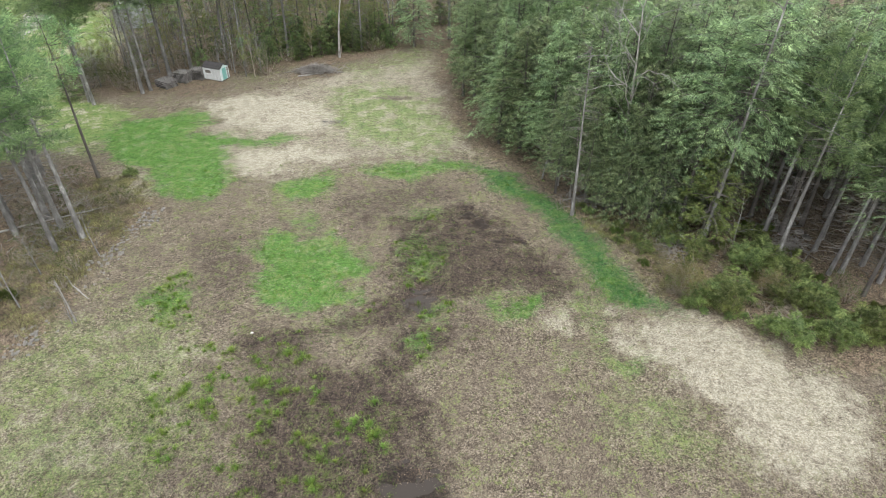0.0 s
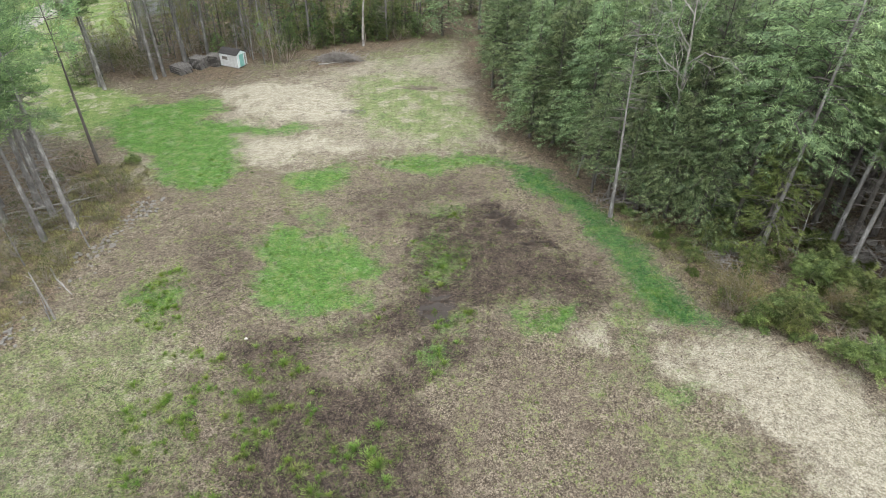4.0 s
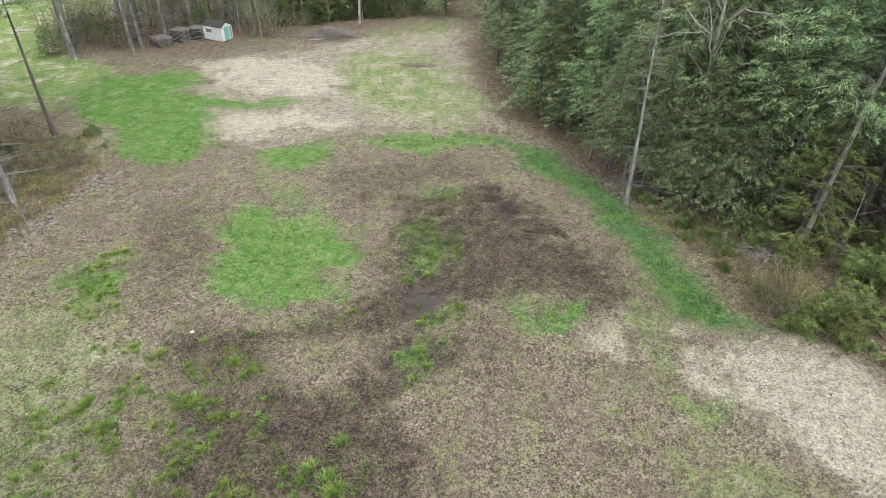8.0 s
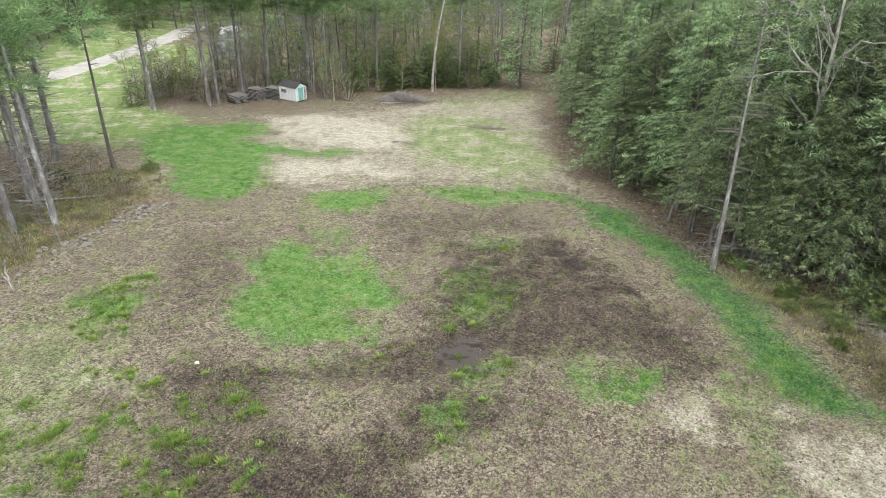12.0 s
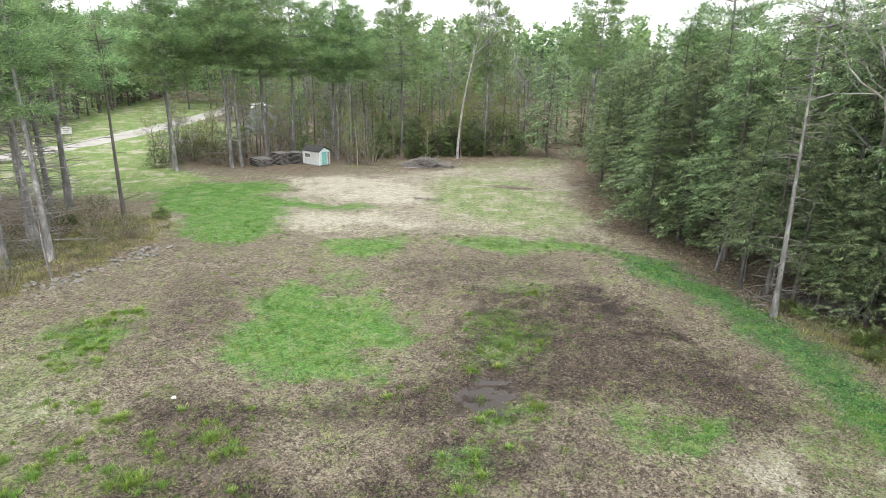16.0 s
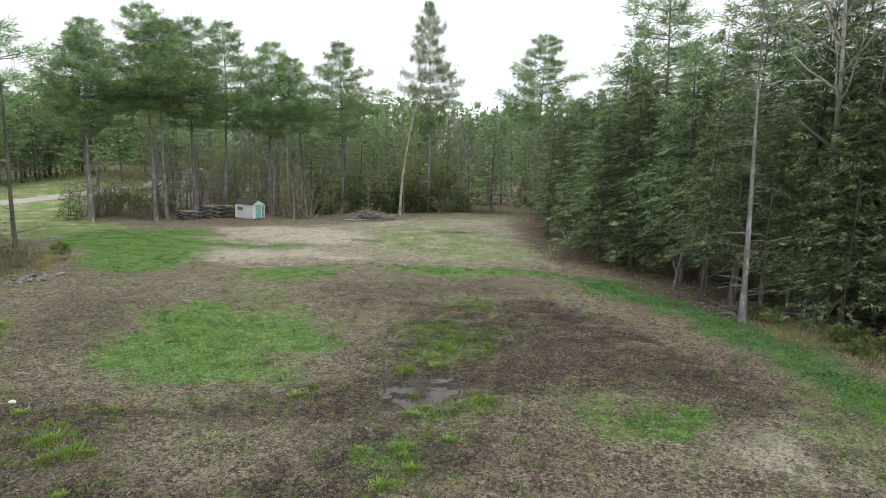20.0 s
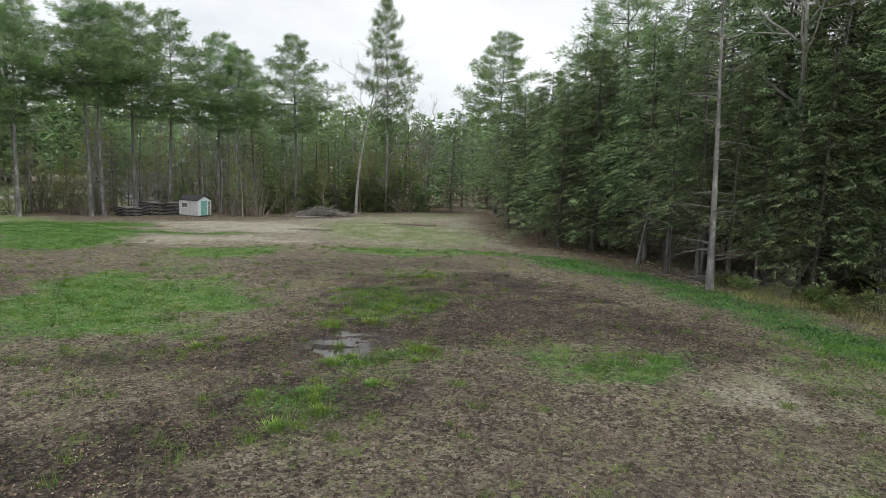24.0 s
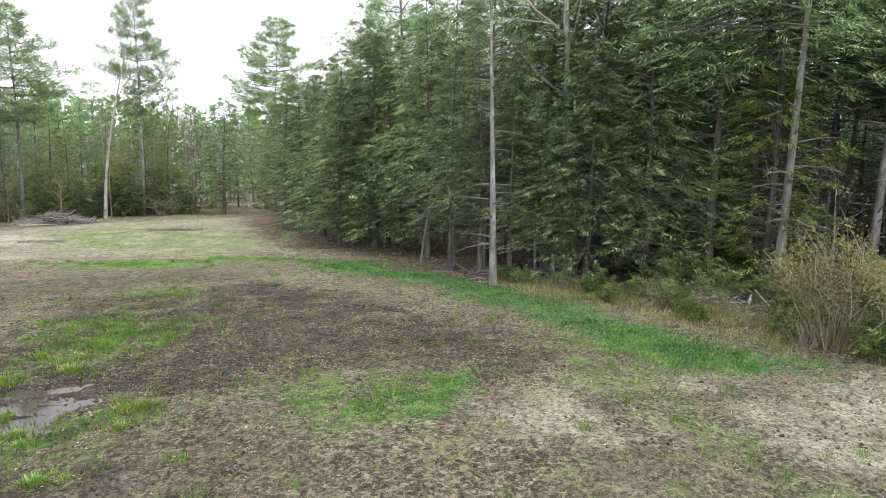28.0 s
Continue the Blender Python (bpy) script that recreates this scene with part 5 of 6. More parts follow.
def garden_shed(x, y, angle, length, width, eave, peak):
    root = new("garden_shed")
    t = 0.05
    wall_h = eave - 0.12
    g = [(-width / 2, 0), (width / 2, 0), (width / 2, wall_h), (0, peak - 0.12 - 0.05), (-width / 2, wall_h)]
    for end in (-1, 1):
        gable = Shape()
        ox = end * (length / 2 - t / 2)
        v = [(ox - t / 2, a, b) for a, b in g] + [(ox + t / 2, a, b) for a, b in g]
        gable.add(v, [(4, 3, 2, 1, 0), (5, 6, 7, 8, 9)] + [(k, (k + 1) % 5, (k + 1) % 5 + 5, k + 5) for k in range(5)])
        ob = part("gable_wall", gable.mesh("gable_wall", PAINT_BLUISH, False), root)
        ob.location.z = 0.12
    # front wall in four pieces round its window
    wx, wz, ww, wh = -0.22 * length, wall_h * 0.66, 0.34 * length, wall_h * 0.30
    inner = length - 2 * t
    for side in (-1, 1):
        yy = side * (width / 2 - t / 2)
        if side == 1:
            piece("side_wall", (inner, t, wall_h), (0, yy, 0.12 + wall_h / 2), PAINT, root)
            continue
        left = wx - ww / 2 + inner / 2
        right = inner / 2 - wx - ww / 2
        piece("side_wall", (left, t, wall_h), (-inner / 2 + left / 2, yy, 0.12 + wall_h / 2), PAINT, root, bevel=0)
        piece("side_wall", (right, t, wall_h), (inner / 2 - right / 2, yy, 0.12 + wall_h / 2), PAINT, root, bevel=0)
        low = wz - wh / 2
        piece("side_wall", (ww, t, low), (wx, yy, 0.12 + low / 2), PAINT, root, bevel=0)
        high = wall_h - wz - wh / 2
        piece("side_wall", (ww, t, high), (wx, yy, 0.12 + wall_h - high / 2), PAINT, root, bevel=0)
        window = piece("window", (ww, 0.015, wh), (wx, yy + 0.01, 0.12 + wz), DARK_PANE, root, "dusty grey window")
        for sz, at in (((ww + 0.10, 0.03, 0.05), (0, -0.045, wh / 2)), ((ww + 0.10, 0.03, 0.05), (0, -0.045, -wh / 2)), ((0.05, 0.03, wh), (-ww / 2, -0.045, 0)), ((0.05, 0.03, wh), (ww / 2, -0.045, 0))):
            piece("window_trim", sz, at, PAINT, window)
    # siding seams on the front
    for k in range(1, 6):
        px = -length / 2 + length * k / 6
        if abs(px - wx) > ww / 2 + 0.08:
            piece("batten", (0.03, 0.02, wall_h), (px, -width / 2 - 0.011, 0.12 + wall_h / 2), PAINT, root)
    for sx in (-1, 1):
        for sy in (-1, 1):
            piece("corner_board", (0.07, 0.07, wall_h), (sx * (length / 2 + 0.002), sy * (width / 2 + 0.002), 0.12 + wall_h / 2), PAINT, root)
    # roof slopes with shingle courses
    run = width / 2 + 0.10
    rise = peak - eave
    slope = math.atan2(rise, width / 2)
    for side in (-1, 1):
        long = run / math.cos(slope)
        roof = piece("roof_slope", (length + 0.16, long, 0.05), (0, side * run / 2, 0.06 + peak - rise * run / width), SHINGLE, root, "dark shingled roof slope", pose(0, 0, 0, -side * math.degrees(slope), 0, 0))
        for k in range(6):
            course = piece("shingle_course", (length + 0.17, long / 6 + 0.02, 0.014), (0, (k - 2.5) * long / 6, 0.033), SHINGLE, roof, turn=pose(0, 0, 0, side * 2.5, 0, 0), bevel=0)
    piece("ridge_cap", (length + 0.17, 0.16, 0.03), (0, 0, peak + 0.085), SHINGLE, root)
    # door on the east gable
    door = piece("door", (0.04, width * 0.46, wall_h * 0.96), (length / 2 + 0.025, 0.02 - width * 0.06, 0.12 + wall_h * 0.5), TEAL, root, "teal painted plank door")
    piece("door_handle", (0.05, 0.03, 0.12), (0.04, width * 0.16, 0), DEADWOOD, door, "worn metal handle")
    for sy in (-1, 1):
        piece("door_jamb", (0.03, 0.06, wall_h * 0.98), (length / 2 + 0.022, 0.02 - width * 0.06 + sy * (width * 0.23 + 0.04), 0.12 + wall_h * 0.5), PAINT, root)
    trellis = piece("side_panel", (0.03, width * 0.16, wall_h * 0.9), (length / 2 + 0.02, width * 0.36, 0.12 + wall_h * 0.48), PALLET, root, "dark slatted panel beside the door")
    for k in range(5):
        piece("slat", (0.02, width * 0.17, 0.05), (0.02, 0, (k - 2) * wall_h * 0.17), PAINT, trellis)
    for k in range(3):
        piece("skid", (length, 0.10, 0.13), (0, (k - 1) * (width / 2 - 0.12), 0.055), PALLET, root)
    root.matrix_basis = turned(x, y, angle, 0.0)
    return tagged(root, "small weathered white shed with teal door and dark roof", "shed")


garden_shed(-30.7, 86.15, -21.0, 2.85, 1.75, 1.75, 2.25)


# ---- pallet stacks ----
def pallet_form(w, d):
    root = new("wooden_pallet")
    # stringers take the darkened tone so the gaps between decks read as shaded
    for k in range(3):
        piece("stringer", (w, 0.09, 0.10), (0, (k - 1) * (d / 2 - 0.10), 0.08), PALLET_SHADED, root)
    for k in range(7):
        piece("deck_board", (0.125 * w / 1.4, d, 0.030), ((k - 3) * (w - 0.16) / 6, 0, 0.143), PALLET, root)
    for k in range(3):
        piece("bottom_board", (0.14 * w / 1.4, d, 0.025), ((k - 1) * (w - 0.16) / 2, 0, 0.0175), PALLET, root)
    return tagged(root, "weathered grey wooden pallet in a stack", "pallet", "stacked pallets")


stack_rng = np.random.default_rng(12)
for (sx, sy, sa, count, w, d) in ((-36.7, 83.2, -35, 6, 2.3, 1.9), (-35.0, 85.0, -20, 9, 1.9, 1.7), (-33.2, 86.2, -8, 9, 1.7, 1.6)):
    form = pallet_form(w, d)
    base = height_at(sx, sy)
    for k in range(count):
        m = pose(sx + stack_rng.normal(0, 0.04), sy + stack_rng.normal(0, 0.04), base + 0.157 * k, 0, 0, sa + stack_rng.normal(0, 3))
        ob = form if k == 0 else copy_thing(form, m)
        ob.matrix_basis = m


# ---- gravel drive ----
def strip(name, line, width, mat, lift, label, category):
    rng = np.random.default_rng(3)
    line = np.array(line, float)
    t = np.linspace(0, 1, 60)
    k = np.linspace(0, 1, len(line))
    cx, cy = np.interp(t, k, line[:, 0]), np.interp(t, k, line[:, 1])
    dx, dy = np.gradient(cx), np.gradient(cy)
    n = np.hypot(dx, dy)
    verts, faces = [], []
    for i in range(60):
        for j in range(7):
            o = (j / 6 - 0.5) * width * (1 + 0.12 * rng.normal() * (j in (0, 6)))
            x, y = cx[i] - dy[i] / n[i] * o, cy[i] + dx[i] / n[i] * o
            verts.append((x, y, height_at(x, y) + lift - (0.10 if j in (0, 6) else 0)))
    for i in range(59):
        for j in range(6):
            a = i * 7 + j
            faces.append((a, a + 7, a + 8, a + 1))
    me = bpy.data.meshes.new(name)
    me.from_pydata(verts, [], faces)
    me.materials.append(mat)
    return tagged(new(name, me), label, category, kind="structure")


strip("road", [(-69.5, 62.0), (-68.0, 80.0), (-68.0, 90.0), (-69.2, 100.0), (-71.0, 112.0), (-74.5, 128.0), (-80.0, 150.0)], 5.2, GRAVEL, 0.07, "pale gravel drive between lawn and pines", "road")


# ---- hoop house beyond the shed ----
def hoop_house(x, y, angle, length, radius):
    root = new("hoop_house")
    n = 18
    film = Shape()
    for r, flip in ((radius, False), (radius - 0.04, True)):
        v = [(sx * length / 2, -math.cos(math.pi * k / n) * r, math.sin(math.pi * k / n) * r * 1.4) for sx in (-1, 1) for k in range(n + 1)]
        f = [(k, k + 1, k + n + 2, k + n + 1) for k in range(n)]
        film.add(v, [tuple(reversed(q)) for q in f] if flip else f)
    part("film_cover", film.mesh("film_cover", PLASTIC), root)
    for end in (-1, 1):
        wall = Shape()
        wall.add([(end * (length / 2 - 0.05), -math.cos(math.pi * k / n) * (radius - 0.05), math.sin(math.pi * k / n) * (radius - 0.05) * 1.4) for k in range(n + 1)], [tuple(range(n + 1))])
        part("end_wall", wall.mesh("end_wall", PLASTIC, False), root)
    for k in range(7):
        rib = Shape()
        rib.tube([(-length / 2 + length * k / 6, -math.cos(math.pi * j / n) * (radius + 0.03), math.sin(math.pi * j / n) * (radius + 0.03) * 1.4) for j in range(n + 1)], [0.03] * (n + 1), 5)
        part("hoop", rib.mesh("hoop", DEADWOOD), root)
    top = Shape()
    rng = np.random.default_rng(4)
    for k in range(26):
        a = rng.uniform(-0.5, 0.5)
        p = np.array([rng.uniform(-length / 2, length / 2), math.sin(a) * radius, math.cos(a) * radius * 1.4 + 0.06])
        top.tube([p + rng.normal(0, 0.3, 3) * [1, 1, 0.1], p, p + rng.normal(0, 0.4, 3) * [1, 1, 0.1]], [0.12, 0.2, 0.08], 5)
    tagged(part("roof_sheeting", top.mesh("roof_sheeting", WHITE_SHEET), root, "crumpled white sheeting on the ridge"), kind="stuff")
    root.matrix_basis = turned(x, y, angle)
    return tagged(root, "grey film-covered hoop house with white sheeting on top", "greenhouse")


hoop_house(-53.0, 113.0, 118, 8.0, 3.1)


# ---- sign by the drive ----
def roadside_sign(x, y, angle):
    root = new("roadside_sign")
    for s in (-1, 1):
        piece("post", (0.08, 0.08, 1.5), (s * 0.5, 0, 0.75), DEADWOOD, root)
    panel = piece("panel", (1.5, 0.05, 1.1), (0, -0.07, 1.55), WHITE_SHEET, root, "plain white panel")
    for k in range(3):
        piece("bar", (1.0 - 0.2 * k, 0.01, 0.09), (0, -0.032, 0.25 - 0.25 * k), PALLET, panel)
    root.matrix_basis = turned(x, y, angle)
    return tagged(root, "white board sign on two posts beside the drive", "sign")


roadside_sign(-72.3, 91.0, 25)


# ---- loose wood, stones ----
def stick_pile(name, x, y, spread, count, high, label, category, mat, seed, size=(0.5, 1.6)):
    """A heap of sticks of which none can be told from its neighbour."""
    rng = np.random.default_rng(seed)
    s = Shape()
    for k in range(count):
        r = rng.normal(0, 0.36, 2) * spread
        dist = math.hypot(r[0] / spread[0], r[1] / spread[1])
        z = max(0.03, high * rng.uniform(0, 1) * max(0, 1 - dist))
        az, tilt = rng.uniform(0, 6.28), rng.normal(0, 0.22)
        l = rng.uniform(*size)
        d = np.array([math.cos(az) * math.cos(tilt), math.sin(az) * math.cos(tilt), math.sin(tilt)]) * l / 2
        c = np.array([x + r[0], y + r[1], height_at(x + r[0], y + r[1]) + z])
        rad = rng.uniform(0.008, 0.03) * (1 + l * 0.4)
        s.tube([c - d, c + rng.normal(0, 0.04, 3), c + d], [rad, rad * 0.8, rad * 0.5], 4)
    return tagged(new(name, s.mesh(name, mat)), label, category, kind="stuff")


stick_pile("brush_pile", -17.2, 88.4, (4.0, 1.6), 460, 1.15, "grey pile of cut brush and branches at the wood's edge", "brush pile", DEADWOOD, 1, (0.8, 2.6))
stick_pile("stick_litter", -5.0, 77.9, (3.4, 1.0), 120, 0.25, "scattered grey sticks and bark on the grass", "sticks", TWIG, 2, (0.3, 1.2))
stick_pile("stick_litter", -12.6, 70.6, (2.2, 1.0), 70, 0.15, "scattered sticks and chips on straw", "sticks", DEADWOOD, 3, (0.2, 0.8))
stick_pile("slash_litter", 14.6, 52.6, (3.6, 1.6), 170, 0.35, "fallen twigs and branches under the hemlocks", "sticks", DEADWOOD, 4, (0.5, 2.2))
stick_pile("slash_litter", 21.0, 45.6, (3.5, 3.5), 190, 0.3, "fallen grey branches on the forest floor", "sticks", DEADWOOD, 5, (0.5, 2.4))
stick_pile("slash_litter", 27.0, 36.6, (2.6, 3.2), 200, 0.45, "brown heap of slash and dead stalks between bushes", "sticks", TWIG, 6, (0.4, 1.8))
stick_pile("slash_litter", 31.0, 45.5, (3.0, 2.4), 160, 0.5, "fallen branches between thin trunks", "sticks", DEADWOOD, 7, (0.6, 3.0))
stick_pile("slash_litter", -34.0, 47.0, (4.0, 6.0), 130, 0.2, "fallen twigs on the rough ground under pines", "sticks", DEADWOOD, 8, (0.5, 2.5))


def fallen_log(x0, y0, x1, y1, r, mat, label, lift=0.0):
    root = new("fallen_log")
    rng = np.random.default_rng(int(abs(x0 * 7 + y0)))
    p0 = np.array([x0, y0, height_at(x0, y0) + r * 0.7 + lift])
    p1 = np.array([x1, y1, height_at(x1, y1) + r * 0.5])
    log = Shape()
    log.tube([p0 + (p1 - p0) * t + rng.normal(0, 0.05, 3) * [1, 1, 0.3] for t in np.linspace(0, 1, 6)], [r * (1 - 0.5 * t) for t in np.linspace(0, 1, 6)], 7)
    part("log", log.mesh("log", mat), root)
    for k in range(4):
        q = p0 + (p1 - p0) * rng.uniform(0.4, 0.95)
        stub = Shape()
        stub.tube([q, q + np.array([rng.normal(0, 0.3), rng.normal(0, 0.3), rng.uniform(0.2, 0.7)])], [r * 0.3, r * 0.1], 4)
        part("stub", stub.mesh("stub", mat), root)
    return tagged(root, label, "log")


fallen_log(-38.5, 45.6, -30.6, 51.4, 0.10, BARK_BIRCH, "fallen pale birch trunk lying in rough grass", 0.5)
fallen_log(14.0, 53.2, 18.4, 51.2, 0.12, DEADWOOD, "grey fallen trunk under the hemlocks")
fallen_log(20.4, 47.8, 25.2, 44.8, 0.10, DEADWOOD, "grey fallen trunk on forest floor")
fallen_log(26.6, 47.8, 33.4, 48.4, 0.22, BARK, "mossy fallen log across the creek bed")
fallen_log(-29.4, 40.6, -26.4, 38.0, 0.07, BARK_BIRCH, "thin fallen birch pole beside the stone wall")
fallen_log(-19.4, 86.4, -16.4, 87.6, 0.11, BARK_BIRCH, "pale birch log beside the brush pile")


def standing_pole(x, y, h, r):
    """The stump of a dead birch, left standing."""
    root = new("dead_birch_pole")
    rng = np.random.default_rng(14)
    stem = Shape()
    stem.tube([(0.04 * math.sin(2.1 * t), 0.03 * math.cos(1.7 * t), -0.1 + h * t) for t in np.linspace(0, 1, 7)], [r * (1.15 - 0.55 * t) for t in np.linspace(0, 1, 7)], 7)
    part("stem", stem.mesh("stem", BARK_BIRCH), root)
    for k in range(4):
        z, az = h * rng.uniform(0.35, 0.95), rng.uniform(0, 6.28)
        twig = Shape()
        twig.tube([(0, 0, z), (0.35 * math.cos(az), 0.35 * math.sin(az), z + 0.2), (0.6 * math.cos(az), 0.6 * math.sin(az), z + 0.25)], [0.02, 0.012, 0.005], 4)
        part("branch_stub", twig.mesh("branch_stub", BARK_BIRCH), root)
    root.matrix_basis = pose(x, y, height_at(x, y), 2, -3, 40)
    return tagged(root, "pale dead birch pole standing beside the tumbled stones", "dead tree")


standing_pole(-26.0, 35.4, 4.2, 0.07)


def stone_mesh(seed, mat):
    rng = np.random.default_rng(seed)
    bm = bmesh.new()
    bmesh.ops.create_icosphere(bm, subdivisions=1, radius=1.0)
    for v in bm.verts:
        v.co *= rng.uniform(0.72, 1.15)
        v.co.z *= 0.62
    me = bpy.data.meshes.new("stone")
    bm.to_mesh(me)
    bm.free()
    me.materials.append(mat)
    return me


STONES = [stone_mesh(k, STONE) for k in range(5)]
stone_rng = np.random.default_rng(9)
wall = tagged(new("stone_wall"), "tumbled dry wall of grey field stones in brush", "stone wall")
wall_line = np.array([(-26.2, 50.6), (-26.4, 48.0), (-26.9, 45.0), (-27.3, 42.0), (-27.7, 38.0), (-28.2, 34.6), (-29.0, 32.0)])
for k in range(170):
    f = np.array([np.clip(stone_rng.normal(*((0.10, 0.07), (0.42, 0.10), (0.90, 0.06))[k % 3]), 0, 1)])
    p, d = along(wall_line, f)
    x, y = p[0] + stone_rng.normal(0, 0.62, 2)
    s = stone_rng.uniform(0.06, 0.20)
    ob = part("stone", STONES[k % 5], wall)
    ob.matrix_basis = pose(x, y, height_at(x, y) + (0.10 if k % 4 == 0 else 0), stone_rng.uniform(-20, 20), stone_rng.uniform(-20, 20), stone_rng.uniform(0, 360)) @ Matrix.Diagonal((s * 1.3, s, s, 1))
creek = tagged(new("creek_stones"), "mossy grey boulders along the dark creek bed", "boulders")
for k in range(26):
    x, y = stone_rng.uniform(26, 34), 48.2 + stone_rng.normal(0, 0.8)
    s = stone_rng.uniform(0.2, 0.55)
    ob = part("boulder", STONES[k % 5], creek)
    ob.matrix_basis = pose(x, y, height_at(x, y) + s * 0.2, 0, 0, stone_rng.uniform(0, 360)) @ Matrix.Diagonal((s * 1.2, s, s, 1))
white = tagged(new("white_stone", stone_mesh(8, STONE_WHITE)), "single pale stone lying on dark mud", "stone")
white.matrix_basis = pose(-12.9, 34.3, height_at(-12.9, 34.3) + 0.05, 0, 0, 20) @ Matrix.Diagonal((0.14, 0.10, 0.12, 1))


# ---- water standing in the mud ----
def water_sheet(x0, y0, x1, y1, z):
    me = bpy.data.meshes.new("puddle")
    n = 12
    v = [(x0 + (x1 - x0) * i / n, y0 + (y1 - y0) * j / n, z) for j in range(n + 1) for i in range(n + 1)]
    me.from_pydata(v, [], [(j * (n + 1) + i, j * (n + 1) + i + 1, (j + 1) * (n + 1) + i + 1, (j + 1) * (n + 1) + i) for j in range(n) for i in range(n)])
    me.materials.append(WATER)
    return tagged(new("water", me), "shallow muddy puddle reflecting the sky", "puddle", kind="structure")


water_sheet(-2.9, 36.0, 1.0, 39.6, float(np.quantile(relief(*[g.ravel() for g in np.meshgrid(np.linspace(-2.2, 0.4, 30), np.linspace(36.8, 38.8, 30))]), 0.54)))
water_sheet(-3.4, 19.6, 1.8, 24.2, float(np.quantile(relief(*[g.ravel() for g in np.meshgrid(np.linspace(-2.6, 1.2, 30), np.linspace(20.6, 23.6, 30))]), 0.40)))


# ---- grass, leaves and chips ----
def scatter(rng, count, box, weight):
    """Spots on the ground, kept with the given chance."""
    x0, y0, x1, y1 = box
    x, y = rng.uniform(x0, x1, count), rng.uniform(y0, y1, count)
    keep = rng.uniform(0, 1, count) < weight(x, y)
    x, y = x[keep], y[keep]
    return np.stack([x, y, relief(x, y)], 1)


def blades(rng, o, high, wide, lean=0.5):
    n = len(o)
    az = rng.uniform(0, 2 * math.pi, n)
    s = np.stack([np.cos(az), np.sin(az), np.zeros(n)], 1) * (wide * rng.uniform(0.6, 1.3, n))[:, None]
    tip = o + np.stack([rng.normal(0, lean, n), rng.normal(0, lean, n), np.ones(n)], 1) * (high * rng.uniform(0.5, 1.3, n))[:, None]
    o = o - np.array([0, 0, 0.02])
    return np.stack([o - s, o + s, tip], 1)


def flakes(rng, o, size):
    n = len(o)
    a = rng.normal(0, 1, (n, 3)) * [1, 1, 0.3]
    b = rng.normal(0, 1, (n, 3)) * [1, 1, 0.3]
    size = (size * rng.uniform(0.5, 1.4, n))[:, None]
    o = o + np.array([0, 0, 0.012])
    return np.stack([o, o + unit(a) * size, o + unit(b) * size], 1)


grass_rng = np.random.default_rng(31)
lawn_spots = scatter(grass_rng, 420000, (-40, 30, 18, 74), lambda x, y: np.clip(1.5 * cover(x, y, LAWN, 1.9, 2.0, 3) - 0.4, 0, 1) * (0.35 + 0.65 * (fbm(x * 1.1, y * 1.1, 63) > 0.45)))
tagged(new("grass", tri_mesh("grass", blades(grass_rng, lawn_spots, 0.065, 0.016, 0.6), GRASS_BLADE)), "short bright green spring grass in patches", "grass", kind="stuff")
LUSH = [
    ([(4.4, 38.3), (5.6, 38.6), (7.2, 38.5), (8.9, 38.2), (8.3, 37.0), (7.1, 36.4), (5.6, 36.3), (4.8, 37.2)], 1.0),
    ([(-3.3, 46.4), (-1.4, 47.2), (0.8, 46.8), (2.4, 45.6), (1.0, 44.6), (1.2, 42.8), (-0.2, 41.6), (-2.0, 42.4), (-1.6, 44.4)], 0.9),
    ([(-1.6, 36.2), (-0.5, 37.2), (1.3, 37.6), (1.5, 36.9), (-0.5, 35.6)], 1.0),
    ([(-1.5, 33.2), (-0.7, 34.4), (0.4, 34.0), (0.1, 32.6), (-1.1, 32.2)], 1.0),
    ([(-22.5, 37.6), (-21.9, 39.0), (-19.2, 39.9), (-18.7, 37.9), (-18.3, 35.6), (-19.2, 35.6)], 0.8),
    ([(11.2, 41.5), (14.6, 42.2), (16.4, 38.9), (15.1, 37.4), (12.2, 38.4)], 0.7),
]
thick_spots = scatter(grass_rng, 260000, (-24, 31, 18, 49), lambda x, y: np.clip(1.5 * cover(x, y, LUSH, 0.9, 1.2, 61) - 0.35, 0, 1) * (0.25 + 0.75 * (fbm(x * 1.4, y * 1.4, 67) > 0.46)))
tagged(new("thick_grass", tri_mesh("thick_grass", blades(grass_rng, thick_spots, 0.08, 0.016, 0.6), GRASS_BLADE)), "thick bright young grass on wet mud", "grass", kind="stuff")
COOL_BLADE = leafy("lush_grass_blades", (0.040, 0.125, 0.030), (0.155, 0.32, 0.085), through=0.3, spread=0.1)
cool_spots = scatter(grass_rng, 150000, (-8, 37, 19, 63), lambda x, y: np.clip(1.3 * cover(x, y, COOL_GRASS, 1.7, 1.2, 17) - 0.25, 0, 1) * (0.3 + 0.7 * (fbm(x * 1.0, y * 1.0, 65) > 0.44)))
tagged(new("lush_grass", tri_mesh("lush_grass", blades(grass_rng, cool_spots, 0.10, 0.018, 0.6), COOL_BLADE)), "lush darker green grass along the wood's edge", "grass", kind="stuff")
sparse = scatter(grass_rng, 130000, (-30, 16, 26, 60), lambda x, y: 0.55 * np.clip(cover(x, y, OLIVE, 2.6, 2.2, 11), 0, 1) * (fbm(x * 0.8, y * 0.8, 71) > 0.48) + 0.10 * (fbm(x * 0.9, y * 0.9, 73) > 0.62))
tagged(new("thin_grass", tri_mesh("thin_grass", blades(grass_rng, sparse, 0.06, 0.011, 0.8), RUSH_BLADE)), "thin yellow-green grass among dead leaves", "grass", kind="stuff")
